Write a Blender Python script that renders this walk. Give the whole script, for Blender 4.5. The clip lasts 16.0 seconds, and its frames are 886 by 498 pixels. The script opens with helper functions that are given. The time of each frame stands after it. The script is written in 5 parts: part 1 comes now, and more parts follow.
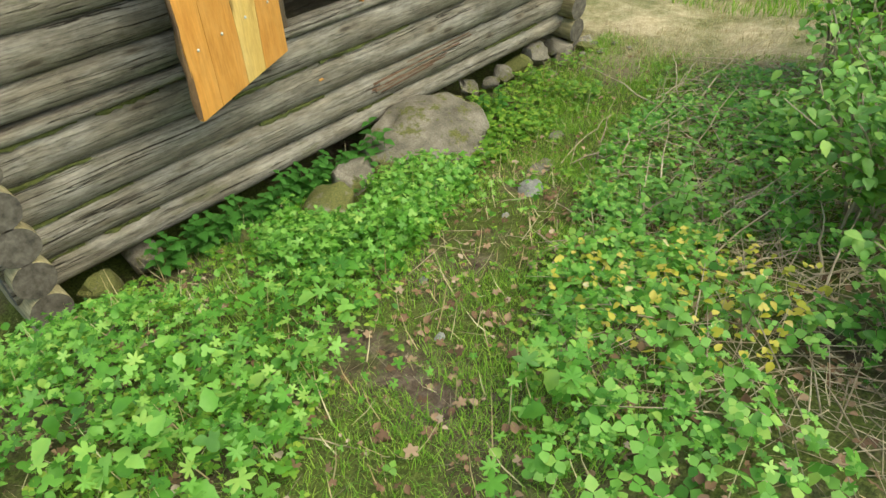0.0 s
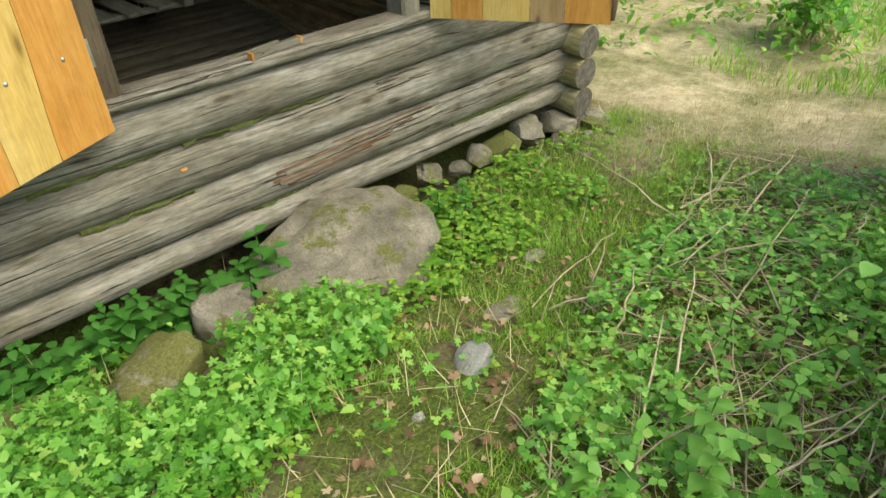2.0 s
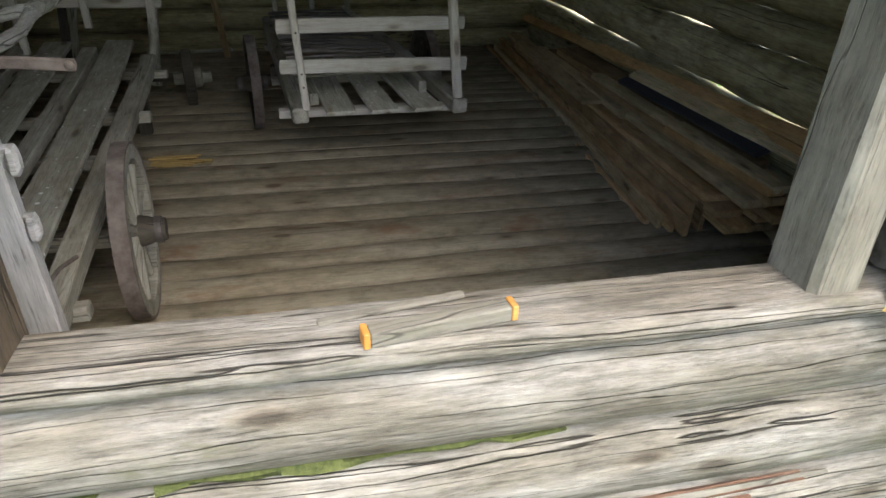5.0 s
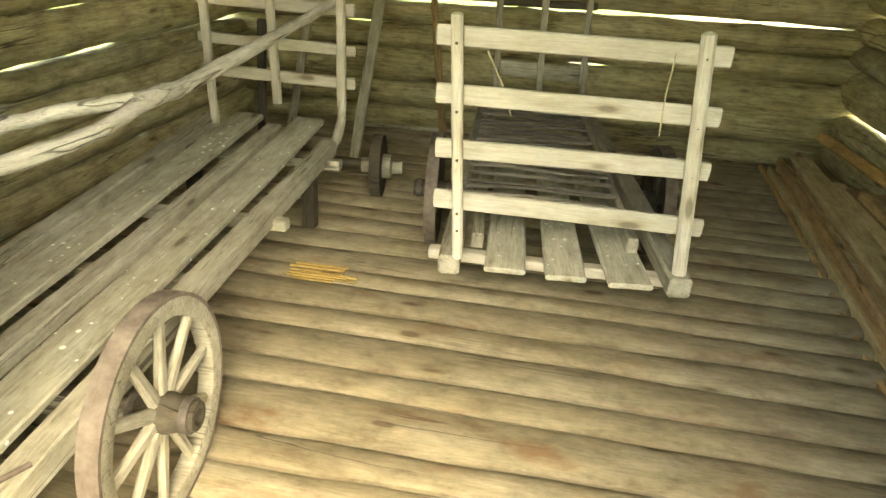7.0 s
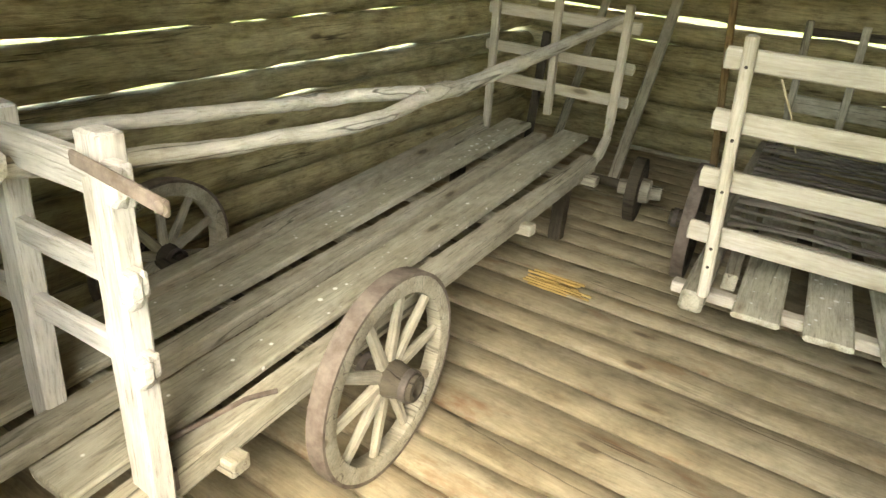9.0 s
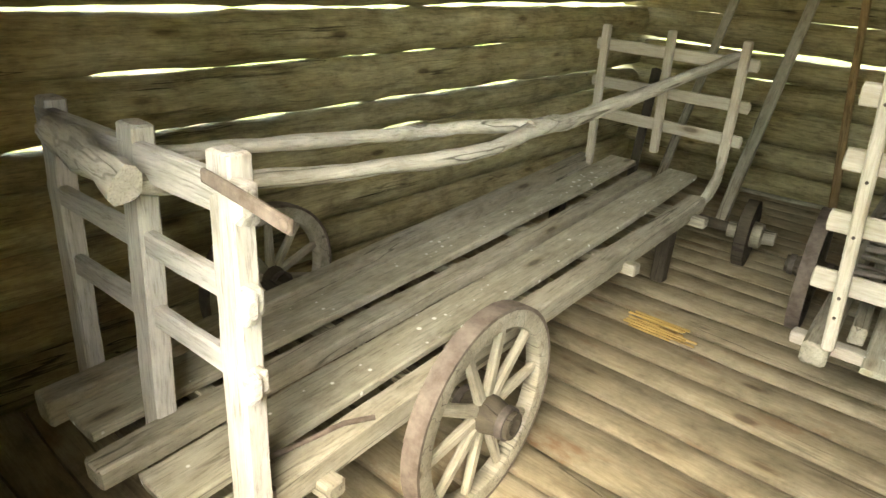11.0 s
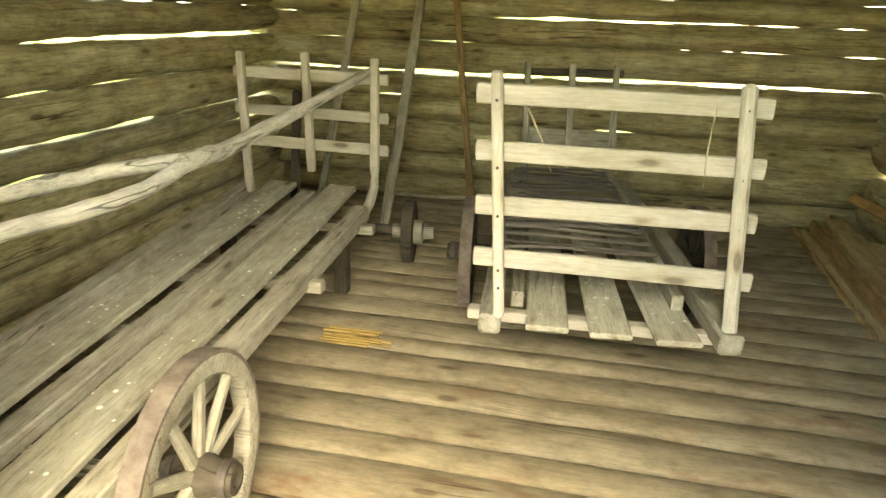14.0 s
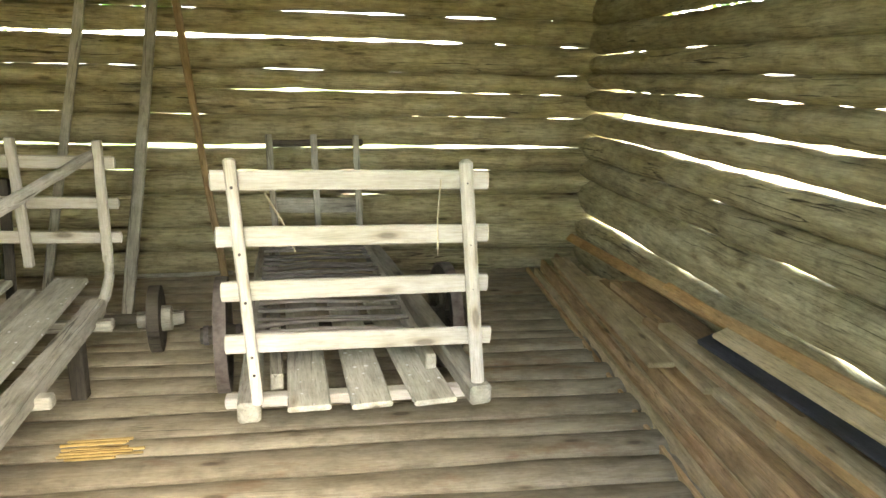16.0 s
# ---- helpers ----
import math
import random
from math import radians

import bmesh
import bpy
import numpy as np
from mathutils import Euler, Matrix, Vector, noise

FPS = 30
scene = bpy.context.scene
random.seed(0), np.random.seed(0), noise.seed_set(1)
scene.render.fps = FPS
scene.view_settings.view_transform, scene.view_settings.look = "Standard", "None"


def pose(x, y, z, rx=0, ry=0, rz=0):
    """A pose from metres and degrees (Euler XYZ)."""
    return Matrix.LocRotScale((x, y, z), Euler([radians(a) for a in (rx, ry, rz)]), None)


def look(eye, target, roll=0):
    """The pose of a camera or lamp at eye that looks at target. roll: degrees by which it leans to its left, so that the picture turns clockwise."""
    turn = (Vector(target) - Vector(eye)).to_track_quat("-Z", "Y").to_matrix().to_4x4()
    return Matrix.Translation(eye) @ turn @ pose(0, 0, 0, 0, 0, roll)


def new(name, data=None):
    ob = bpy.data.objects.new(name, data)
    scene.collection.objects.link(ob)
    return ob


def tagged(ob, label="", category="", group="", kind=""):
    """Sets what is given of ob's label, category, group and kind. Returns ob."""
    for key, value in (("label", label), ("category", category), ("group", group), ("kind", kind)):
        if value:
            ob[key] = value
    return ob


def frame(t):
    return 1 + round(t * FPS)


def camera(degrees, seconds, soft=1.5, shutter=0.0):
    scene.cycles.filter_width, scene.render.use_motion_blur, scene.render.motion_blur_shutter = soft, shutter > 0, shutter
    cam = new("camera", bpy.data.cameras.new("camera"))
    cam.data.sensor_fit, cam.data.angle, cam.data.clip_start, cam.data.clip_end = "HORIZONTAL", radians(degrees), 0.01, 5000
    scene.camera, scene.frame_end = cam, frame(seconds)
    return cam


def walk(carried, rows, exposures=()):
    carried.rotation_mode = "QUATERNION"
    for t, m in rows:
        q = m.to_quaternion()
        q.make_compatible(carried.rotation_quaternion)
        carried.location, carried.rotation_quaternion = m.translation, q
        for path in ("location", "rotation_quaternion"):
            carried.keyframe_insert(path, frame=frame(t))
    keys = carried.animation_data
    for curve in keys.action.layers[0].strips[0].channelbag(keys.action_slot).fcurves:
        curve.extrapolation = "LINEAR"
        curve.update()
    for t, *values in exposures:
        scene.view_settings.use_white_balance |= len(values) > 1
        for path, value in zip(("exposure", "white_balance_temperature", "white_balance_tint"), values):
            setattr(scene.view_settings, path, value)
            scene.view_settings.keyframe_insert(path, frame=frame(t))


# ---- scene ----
cam = camera(66.7, 16.0)
PATH = [
    (0, (-2.194, -3.438, 2.531), (-1.105, -2.345, 1.259), -2.6),
    (0.5, (-1.853, -3.289, 2.384), (-0.744, -2.192, 1.132), -2.2),
    (1, (-1.461, -3.13, 2.287), (-0.339, -2.042, 1.039), -2.2),
    (1.5, (-1.173, -2.944, 2.16), (-0.032, -1.839, 0.945), -1.8),
    (2, (-0.756, -2.752, 2.094), (0.324, -1.551, 0.915), -1.1),
    (2.5, (-0.488, -2.503, 2.032), (0.486, -1.165, 0.909), -0.3),
    (3, (-0.269, -2.126, 1.927), (0.606, -0.709, 0.82), 1.1),
    (3.5, (-0.017, -1.801, 1.849), (0.707, -0.284, 0.764), 1.0),
    (4, (0.201, -1.507, 1.765), (0.809, 0.092, 0.727), 1.3),
    (4.5, (0.405, -1.218, 1.736), (0.919, 0.432, 0.728), 1.7),
    (4.7, (0.441, -1.111, 1.714), (0.92, 0.551, 0.712), 1.7),
    (5.4, (0.572, -0.695, 1.814), (0.826, 1.036, 0.845), 2.2),
    (6.1, (0.72, -0.227, 1.895), (0.708, 1.543, 0.964), 2.7),
    (6.5, (0.797, 0.02, 1.882), (0.648, 1.79, 0.964), 2.95),
    (6.8, (0.851, 0.189, 1.775), (0.598, 1.958, 0.878), 3.2),
    (7, (0.868, 0.196, 1.769), (0.571, 1.969, 0.894), 3.3),
    (7.5, (0.92, 0.214, 1.771), (0.457, 1.969, 0.931), 3.5),
    (8, (0.903, 0.199, 1.758), (0.294, 1.92, 0.94), 3.8),
    (8.5, (0.886, 0.185, 1.745), (0.073, 1.811, 0.911), 4.3),
    (9, (0.884, 0.19, 1.743), (-0.078, 1.713, 0.873), 4.4),
    (9.5, (0.882, 0.197, 1.74), (-0.167, 1.651, 0.853), 4.5),
    (9.7, (0.878, 0.193, 1.738), (-0.198, 1.625, 0.851), 4.4),
    (11.8, (0.821, 0.171, 1.71), (-0.401, 1.576, 0.979), 3.8),
    (12, (0.83, 0.169, 1.712), (-0.346, 1.616, 0.987), 3.4),
    (12.5, (0.819, 0.184, 1.707), (-0.13, 1.798, 1.004), 2.9),
    (13, (0.814, 0.188, 1.705), (-0.088, 1.83, 1.005), 2.9),
    (13.5, (0.808, 0.201, 1.704), (-0.042, 1.872, 1.007), 2.6),
    (14, (0.797, 0.192, 1.69), (0.417, 2.038, 1.02), 1.9),
    (14.5, (0.748, 0.22, 1.696), (0.946, 2.093, 1.021), 1.0),
    (15, (0.742, 0.217, 1.716), (1.091, 2.063, 1.031), 0.9),
    (15.5, (0.759, 0.209, 1.737), (1.122, 2.061, 1.074), 1.0),
    (16, (0.858, 0.182, 1.785), (1.151, 2.096, 1.285), 1.4),
]
EXPOSURE = [(0, 1.27, 7200, -3), (1.0, 1.4, 7200, -1), (3.0, 1.5, 6900, 0), (4.0, 1.85, 6300, 5), (4.7, 2.2, 6000, 12), (6.8, 4.8, 10200, 0), (8.0, 4.9, 9400, 2), (9.0, 4.65, 8200, 5), (12.5, 4.68, 8300, 5), (13.3, 4.73, 8100, 3), (14.0, 4.9, 10000, 2), (14.8, 5.1, 8300, 8), (16, 5.25, 7700, 9)]
walk(cam, [(t, look(eye, target, roll)) for t, eye, target, roll in PATH], EXPOSURE)

# ---- light ----
world = bpy.data.worlds.new("sky")
scene.world = world
world.use_nodes = True
wn = world.node_tree
wn.nodes.clear()
sky = wn.nodes.new("ShaderNodeTexSky")
sky.sky_type = "NISHITA"
sky.sun_disc = False
SUN_EL, SUN_AZ = radians(57), radians(159)      # azimuth from +y towards +x
sky.sun_elevation, sky.sun_rotation = SUN_EL, SUN_AZ
sky.air_density, sky.dust_density, sky.ozone_density = 1.0, 2.5, 0.6
bgn = wn.nodes.new("ShaderNodeBackground")
bgn.inputs["Strength"].default_value = 0.15
outw = wn.nodes.new("ShaderNodeOutputWorld")
wn.links.new(sky.outputs[0], bgn.inputs[0])
wn.links.new(bgn.outputs[0], outw.inputs[0])
sun_data = bpy.data.lights.new("sun", "SUN")
sun_data.energy, sun_data.angle, sun_data.color = 1.08, radians(72), (1.0, 0.96, 0.88)
sun = new("sun", sun_data)
to_sun = Vector((math.sin(SUN_AZ) * math.cos(SUN_EL), math.cos(SUN_AZ) * math.cos(SUN_EL), math.sin(SUN_EL)))
sun.matrix_world = look(to_sun * 30, (0, 0, 0))

# ---- materials ----


def rgb(h):
    return tuple((int(h[i:i + 2], 16) / 255) ** 2.2 for i in (0, 2, 4)) + (1,)


class Mat:
    """A small helper round one node material."""

    def __init__(self, name, rough=0.8, metal=0.0, spec=0.3):
        self.m = bpy.data.materials.new(name)
        self.m.use_nodes = True
        self.t = self.m.node_tree
        self.b = self.t.nodes["Principled BSDF"]
        self.b.inputs["Roughness"].default_value = rough
        self.b.inputs["Metallic"].default_value = metal
        self.b.inputs["Specular IOR Level"].default_value = spec

    def node(self, kind, **inputs):
        n = self.t.nodes.new(kind)
        for k, v in inputs.items():
            n.inputs[k.replace("_", " ")].default_value = v
        return n

    def link(self, a, b):
        self.t.links.new(a, b)

    def coords(self, scale=(1, 1, 1), kind="Object", shift=True):
        tc = self.node("ShaderNodeTexCoord")
        mp = self.node("ShaderNodeMapping", Scale=scale)
        if shift:
            oi = self.node("ShaderNodeObjectInfo")
            ml = self.node("ShaderNodeVectorMath")
            ml.operation = "SCALE"
            ml.inputs[0].default_value = (37, 19, 53)
            self.link(oi.outputs["Random"], ml.inputs["Scale"])
            ad = self.node("ShaderNodeVectorMath")
            self.link(tc.outputs[kind], ad.inputs[0])
            self.link(ml.outputs[0], ad.inputs[1])
            self.link(ad.outputs[0], mp.inputs["Vector"])
        else:
            self.link(tc.outputs[kind], mp.inputs["Vector"])
        return mp.outputs[0]

    def wavy(self, scale):
        """Coordinates whose grain wanders a little to the sides."""
        v = self.coords()
        n = self.node("ShaderNodeTexNoise", Scale=1.0, Detail=3)
        mp = self.node("ShaderNodeMapping", Scale=(2.2, 5.0, 5.0))
        self.link(v, mp.inputs["Vector"])
        self.link(mp.outputs[0], n.inputs["Vector"])
        sc = self.node("ShaderNodeVectorMath")
        sc.operation = "MULTIPLY_ADD"
        sc.inputs[1].default_value = (0.0, 0.03, 0.03)
        self.link(n.outputs["Color"], sc.inputs[0])
        self.link(v, sc.inputs[2])
        out = self.node("ShaderNodeMapping", Scale=scale)
        self.link(sc.outputs[0], out.inputs["Vector"])
        return out.outputs[0]

    def noise(self, vec, scale, detail=4, rough=0.6, dist=0.0):
        n = self.node("ShaderNodeTexNoise", Scale=scale, Detail=detail, Roughness=rough, Distortion=dist)
        self.link(vec, n.inputs["Vector"])
        return n.outputs["Fac"]

    def ramp(self, fac, stops):
        r = self.node("ShaderNodeValToRGB")
        e = r.color_ramp.elements
        while len(e) < len(stops):
            e.new(0.5)
        for el, (p, c) in zip(e, stops):
            el.position = p
            el.color = c if len(c) == 4 else (*c, 1)
        self.link(fac, r.inputs[0])
        return r.outputs[0]

    def mix(self, fac, a, b, mode="MIX"):
        n = self.node("ShaderNodeMix")
        n.data_type, n.blend_type = "RGBA", mode
        for v, i in ((fac, 0), (a, 6), (b, 7)):
            if hasattr(v, "links"):
                self.link(v, n.inputs[i])
            else:
                n.inputs[i].default_value = v
        return n.outputs[2]

    def math(self, op, a, b):
        n = self.node("ShaderNodeMath")
        n.operation = op
        for i, v in enumerate((a, b)):
            if hasattr(v, "links"):
                self.link(v, n.inputs[i])
            else:
                n.inputs[i].default_value = v
        return n.outputs[0]

    def bump(self, height, strength, distance):
        n = self.node("ShaderNodeBump", Strength=strength, Distance=distance)
        self.link(height, n.inputs["Height"])
        self.link(n.outputs[0], self.b.inputs["Normal"])

    def colour(self, c):
        self.link(c, self.b.inputs["Base Color"])
        return self


def wood(name, dark, mid, light, stain=None, stain_at=0.62, cracks=0.6, rough=0.85, bump=0.6, fine=1.0, specks=False, vary=0.35, relief=0.006, long=0.5, lines=13, whole=0.44, deep=0.5, streak=0.12, mottle=0.3):
    """Timber whose grain runs along the local x axis."""
    m = Mat(name, rough)
    broad = m.noise(m.coords((1.3, 4.5, 4.5)), 1.7, 8, 0.68, 0.3)
    col = m.ramp(broad, ((0.22, dark), (0.46, mid), (0.74, light)))
    g = m.noise(m.wavy((11.0 * fine, 150 * fine, 150 * fine)), 1.0, 6, 0.72)
    gr = m.ramp(g, ((0.30, (deep, deep * 0.97, deep * 0.92, 1)), (0.45, (0.96, 0.96, 0.95, 1)), (0.70, (1.16, 1.16, 1.14, 1))))
    col = m.mix(1.0, col, gr, "MULTIPLY")
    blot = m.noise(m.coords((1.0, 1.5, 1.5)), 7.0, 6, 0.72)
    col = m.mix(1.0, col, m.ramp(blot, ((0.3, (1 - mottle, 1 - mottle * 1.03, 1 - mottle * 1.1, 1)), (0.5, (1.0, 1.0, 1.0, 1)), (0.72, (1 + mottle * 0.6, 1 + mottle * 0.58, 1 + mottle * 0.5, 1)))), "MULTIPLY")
    st = m.noise(m.wavy((4.0, 48 * fine, 48 * fine)), 1.0, 6, 0.75)
    lo, up = 1 - streak, 1 + streak * 0.75
    col = m.mix(1.0, col, m.ramp(st, ((0.38, (lo, lo, lo * 0.96, 1)), (0.50, (1, 1, 1, 1)), (0.62, (up, up, up, 1)))), "MULTIPLY")
    patch = m.noise(m.coords((1.4, 3.5, 3.5)), 1.7, 5, 0.68)
    if stain:
        col = m.mix(m.ramp(patch, ((stain_at, (0, 0, 0, 1)), (stain_at + 0.14, (0.75, 0.75, 0.75, 1)))), col, stain)
    oi = m.node("ShaderNodeObjectInfo")
    tone = m.node("ShaderNodeMapRange")
    m.link(oi.outputs["Random"], tone.inputs[0])
    tone.inputs[3].default_value, tone.inputs[4].default_value = 1 - vary, 1 + vary * 0.6
    hsv = m.node("ShaderNodeHueSaturation")
    m.link(tone.outputs[0], hsv.inputs["Value"])
    m.link(col, hsv.inputs["Color"])
    col = hsv.outputs[0]
    # long drying cracks, broken off here and there
    ck = m.noise(m.wavy((long * 1.6, lines, lines)), 1.0, 2.5, 0.5)
    thin = m.ramp(ck, ((0.487, (0, 0, 0, 1)), (0.495, (1, 1, 1, 1)), (0.502, (1, 1, 1, 1)), (0.510, (0, 0, 0, 1))))
    keep = m.ramp(m.noise(m.coords((0.6, 3, 3)), 1.6, 3, 0.5), ((whole, (0, 0, 0, 1)), (whole + 0.1, (1, 1, 1, 1))))
    line = m.math("MULTIPLY", m.math("MULTIPLY", thin, keep), cracks)
    col = m.mix(line, col, (dark[0] * 0.25, dark[1] * 0.25, dark[2] * 0.25, 1))
    vo = m.node("ShaderNodeTexVoronoi", Scale=1.0)
    m.link(m.coords((2.2, 7, 7)), vo.inputs["Vector"])
    kn = m.ramp(vo.outputs["Distance"], ((0.07, (0.30, 0.26, 0.22, 1)), (0.12, (0.8, 0.76, 0.7, 1)), (0.2, (1, 1, 1, 1))))
    col = m.mix(0.85, col, kn, "MULTIPLY")
    if specks:
        vs = m.node("ShaderNodeTexVoronoi", Scale=20.0)
        m.link(m.coords(), vs.inputs["Vector"])
        sp = m.ramp(m.math("ADD", vs.outputs["Distance"], m.math("MULTIPLY", m.noise(m.coords(), 3.0, 3), 0.55)), ((0.34, (1, 1, 1, 1)), (0.41, (0, 0, 0, 1))))
        col = m.mix(sp, col, (0.72, 0.72, 0.66, 1))
    m.colour(col)
    h = m.math("SUBTRACT", m.math("ADD", m.math("MULTIPLY", g, 0.45), m.math("MULTIPLY", broad, 0.5)), line)
    m.bump(h, bump, relief)
    return m.m


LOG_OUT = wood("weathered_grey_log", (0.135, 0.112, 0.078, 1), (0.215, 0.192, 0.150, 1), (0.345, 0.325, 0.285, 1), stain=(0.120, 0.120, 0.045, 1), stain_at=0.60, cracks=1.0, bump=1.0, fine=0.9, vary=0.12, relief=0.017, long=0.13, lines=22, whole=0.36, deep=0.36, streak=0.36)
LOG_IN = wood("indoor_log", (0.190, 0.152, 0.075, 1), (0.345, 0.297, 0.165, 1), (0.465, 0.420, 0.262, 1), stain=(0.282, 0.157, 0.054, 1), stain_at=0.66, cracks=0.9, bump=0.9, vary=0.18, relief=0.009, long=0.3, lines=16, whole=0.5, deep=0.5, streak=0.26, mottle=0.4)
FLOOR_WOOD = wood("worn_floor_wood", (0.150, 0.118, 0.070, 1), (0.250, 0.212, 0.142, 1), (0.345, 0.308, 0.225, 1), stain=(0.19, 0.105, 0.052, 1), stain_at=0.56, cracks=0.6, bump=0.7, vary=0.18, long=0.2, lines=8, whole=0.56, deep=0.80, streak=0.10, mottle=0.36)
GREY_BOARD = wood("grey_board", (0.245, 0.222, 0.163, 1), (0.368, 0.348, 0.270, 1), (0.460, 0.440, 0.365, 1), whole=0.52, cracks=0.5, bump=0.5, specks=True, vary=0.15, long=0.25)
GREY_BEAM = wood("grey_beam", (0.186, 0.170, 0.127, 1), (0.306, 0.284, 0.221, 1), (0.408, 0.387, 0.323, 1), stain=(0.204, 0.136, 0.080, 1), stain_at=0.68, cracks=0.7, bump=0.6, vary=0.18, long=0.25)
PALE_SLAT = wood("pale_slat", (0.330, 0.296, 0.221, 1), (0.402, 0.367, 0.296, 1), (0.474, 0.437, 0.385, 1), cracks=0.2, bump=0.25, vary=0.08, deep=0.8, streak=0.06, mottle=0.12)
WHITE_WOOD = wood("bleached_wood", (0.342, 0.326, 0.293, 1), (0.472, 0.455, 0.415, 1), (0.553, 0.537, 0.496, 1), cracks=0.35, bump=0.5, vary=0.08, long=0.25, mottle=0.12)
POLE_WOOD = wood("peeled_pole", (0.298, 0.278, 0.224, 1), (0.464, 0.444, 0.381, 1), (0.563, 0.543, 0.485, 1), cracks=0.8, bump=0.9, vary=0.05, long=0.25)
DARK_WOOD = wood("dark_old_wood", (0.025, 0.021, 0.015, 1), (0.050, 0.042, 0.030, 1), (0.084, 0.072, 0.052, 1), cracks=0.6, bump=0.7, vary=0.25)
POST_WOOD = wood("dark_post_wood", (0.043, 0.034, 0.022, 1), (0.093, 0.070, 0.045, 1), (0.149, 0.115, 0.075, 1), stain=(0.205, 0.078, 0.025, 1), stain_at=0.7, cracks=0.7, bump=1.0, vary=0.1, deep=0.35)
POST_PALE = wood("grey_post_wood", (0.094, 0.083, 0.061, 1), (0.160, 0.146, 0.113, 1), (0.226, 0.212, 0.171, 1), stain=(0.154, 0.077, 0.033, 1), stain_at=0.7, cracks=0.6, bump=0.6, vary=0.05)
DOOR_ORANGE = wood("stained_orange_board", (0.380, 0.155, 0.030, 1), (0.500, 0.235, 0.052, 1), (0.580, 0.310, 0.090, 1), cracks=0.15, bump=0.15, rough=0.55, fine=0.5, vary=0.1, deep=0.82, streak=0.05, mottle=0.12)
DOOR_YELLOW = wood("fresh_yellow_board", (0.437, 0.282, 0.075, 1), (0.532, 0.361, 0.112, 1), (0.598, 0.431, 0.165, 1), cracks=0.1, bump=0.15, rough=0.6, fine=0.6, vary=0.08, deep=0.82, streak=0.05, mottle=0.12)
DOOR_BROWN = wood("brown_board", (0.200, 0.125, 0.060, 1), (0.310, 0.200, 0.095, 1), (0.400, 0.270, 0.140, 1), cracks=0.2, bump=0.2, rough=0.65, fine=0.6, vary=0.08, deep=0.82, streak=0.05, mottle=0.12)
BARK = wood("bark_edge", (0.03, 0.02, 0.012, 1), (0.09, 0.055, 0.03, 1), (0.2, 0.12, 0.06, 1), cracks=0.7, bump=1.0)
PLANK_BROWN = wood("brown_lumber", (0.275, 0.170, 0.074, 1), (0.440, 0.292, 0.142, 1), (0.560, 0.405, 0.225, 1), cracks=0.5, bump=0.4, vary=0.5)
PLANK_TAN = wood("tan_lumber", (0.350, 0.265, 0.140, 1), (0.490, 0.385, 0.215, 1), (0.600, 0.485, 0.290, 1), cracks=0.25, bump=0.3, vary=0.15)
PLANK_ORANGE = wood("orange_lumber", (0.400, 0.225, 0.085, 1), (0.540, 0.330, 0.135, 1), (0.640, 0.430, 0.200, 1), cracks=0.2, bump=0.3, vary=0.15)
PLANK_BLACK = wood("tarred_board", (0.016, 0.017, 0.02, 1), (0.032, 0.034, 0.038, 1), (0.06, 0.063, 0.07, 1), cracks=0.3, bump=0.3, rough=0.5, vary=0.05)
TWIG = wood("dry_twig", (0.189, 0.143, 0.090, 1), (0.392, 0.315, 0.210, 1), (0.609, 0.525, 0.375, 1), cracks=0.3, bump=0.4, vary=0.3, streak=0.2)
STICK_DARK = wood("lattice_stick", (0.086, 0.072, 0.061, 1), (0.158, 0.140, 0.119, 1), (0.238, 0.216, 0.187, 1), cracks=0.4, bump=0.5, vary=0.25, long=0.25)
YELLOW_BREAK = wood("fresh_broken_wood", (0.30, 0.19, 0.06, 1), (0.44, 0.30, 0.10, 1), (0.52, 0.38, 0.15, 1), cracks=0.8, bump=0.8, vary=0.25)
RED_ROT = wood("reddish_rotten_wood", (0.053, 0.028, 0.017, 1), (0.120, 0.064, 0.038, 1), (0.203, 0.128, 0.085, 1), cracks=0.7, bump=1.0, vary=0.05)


def plain(name, a, b, scale=6.0, rough=0.7, metal=0.0, bump=0.3):
    m = Mat(name, rough, metal)
    v = m.coords()
    n = m.noise(v, scale, 6, 0.65)
    m.colour(m.ramp(n, ((0.3, a), (0.7, b))))
    m.bump(n, bump, 0.01)
    return m.m


IRON = plain("rusty_iron", (0.085, 0.066, 0.052, 1), (0.21, 0.175, 0.145, 1), 18, 0.8, 0.15)
STEEL = plain("galvanised_steel", (0.42, 0.45, 0.45, 1), (0.66, 0.70, 0.69, 1), 25, 0.38, 0.9, 0.1)
DARK_IRON = plain("dark_iron", (0.05, 0.045, 0.04, 1), (0.14, 0.12, 0.105, 1), 30, 0.6, 0.5)
STRING = plain("old_string", (0.3, 0.25, 0.15, 1), (0.45, 0.38, 0.25, 1), 60)
MOSS = plain("green_moss", (0.045, 0.055, 0.015, 1), (0.13, 0.14, 0.04, 1), 60, 0.95, 0.0, 0.9)
END_GRAIN = plain("log_end", (0.05, 0.044, 0.034, 1), (0.17, 0.15, 0.12, 1), 22, 0.9, 0.0, 0.6)
ROOF_WOOD = plain("roof_boards", (0.07, 0.06, 0.042, 1), (0.14, 0.12, 0.085, 1), 9)


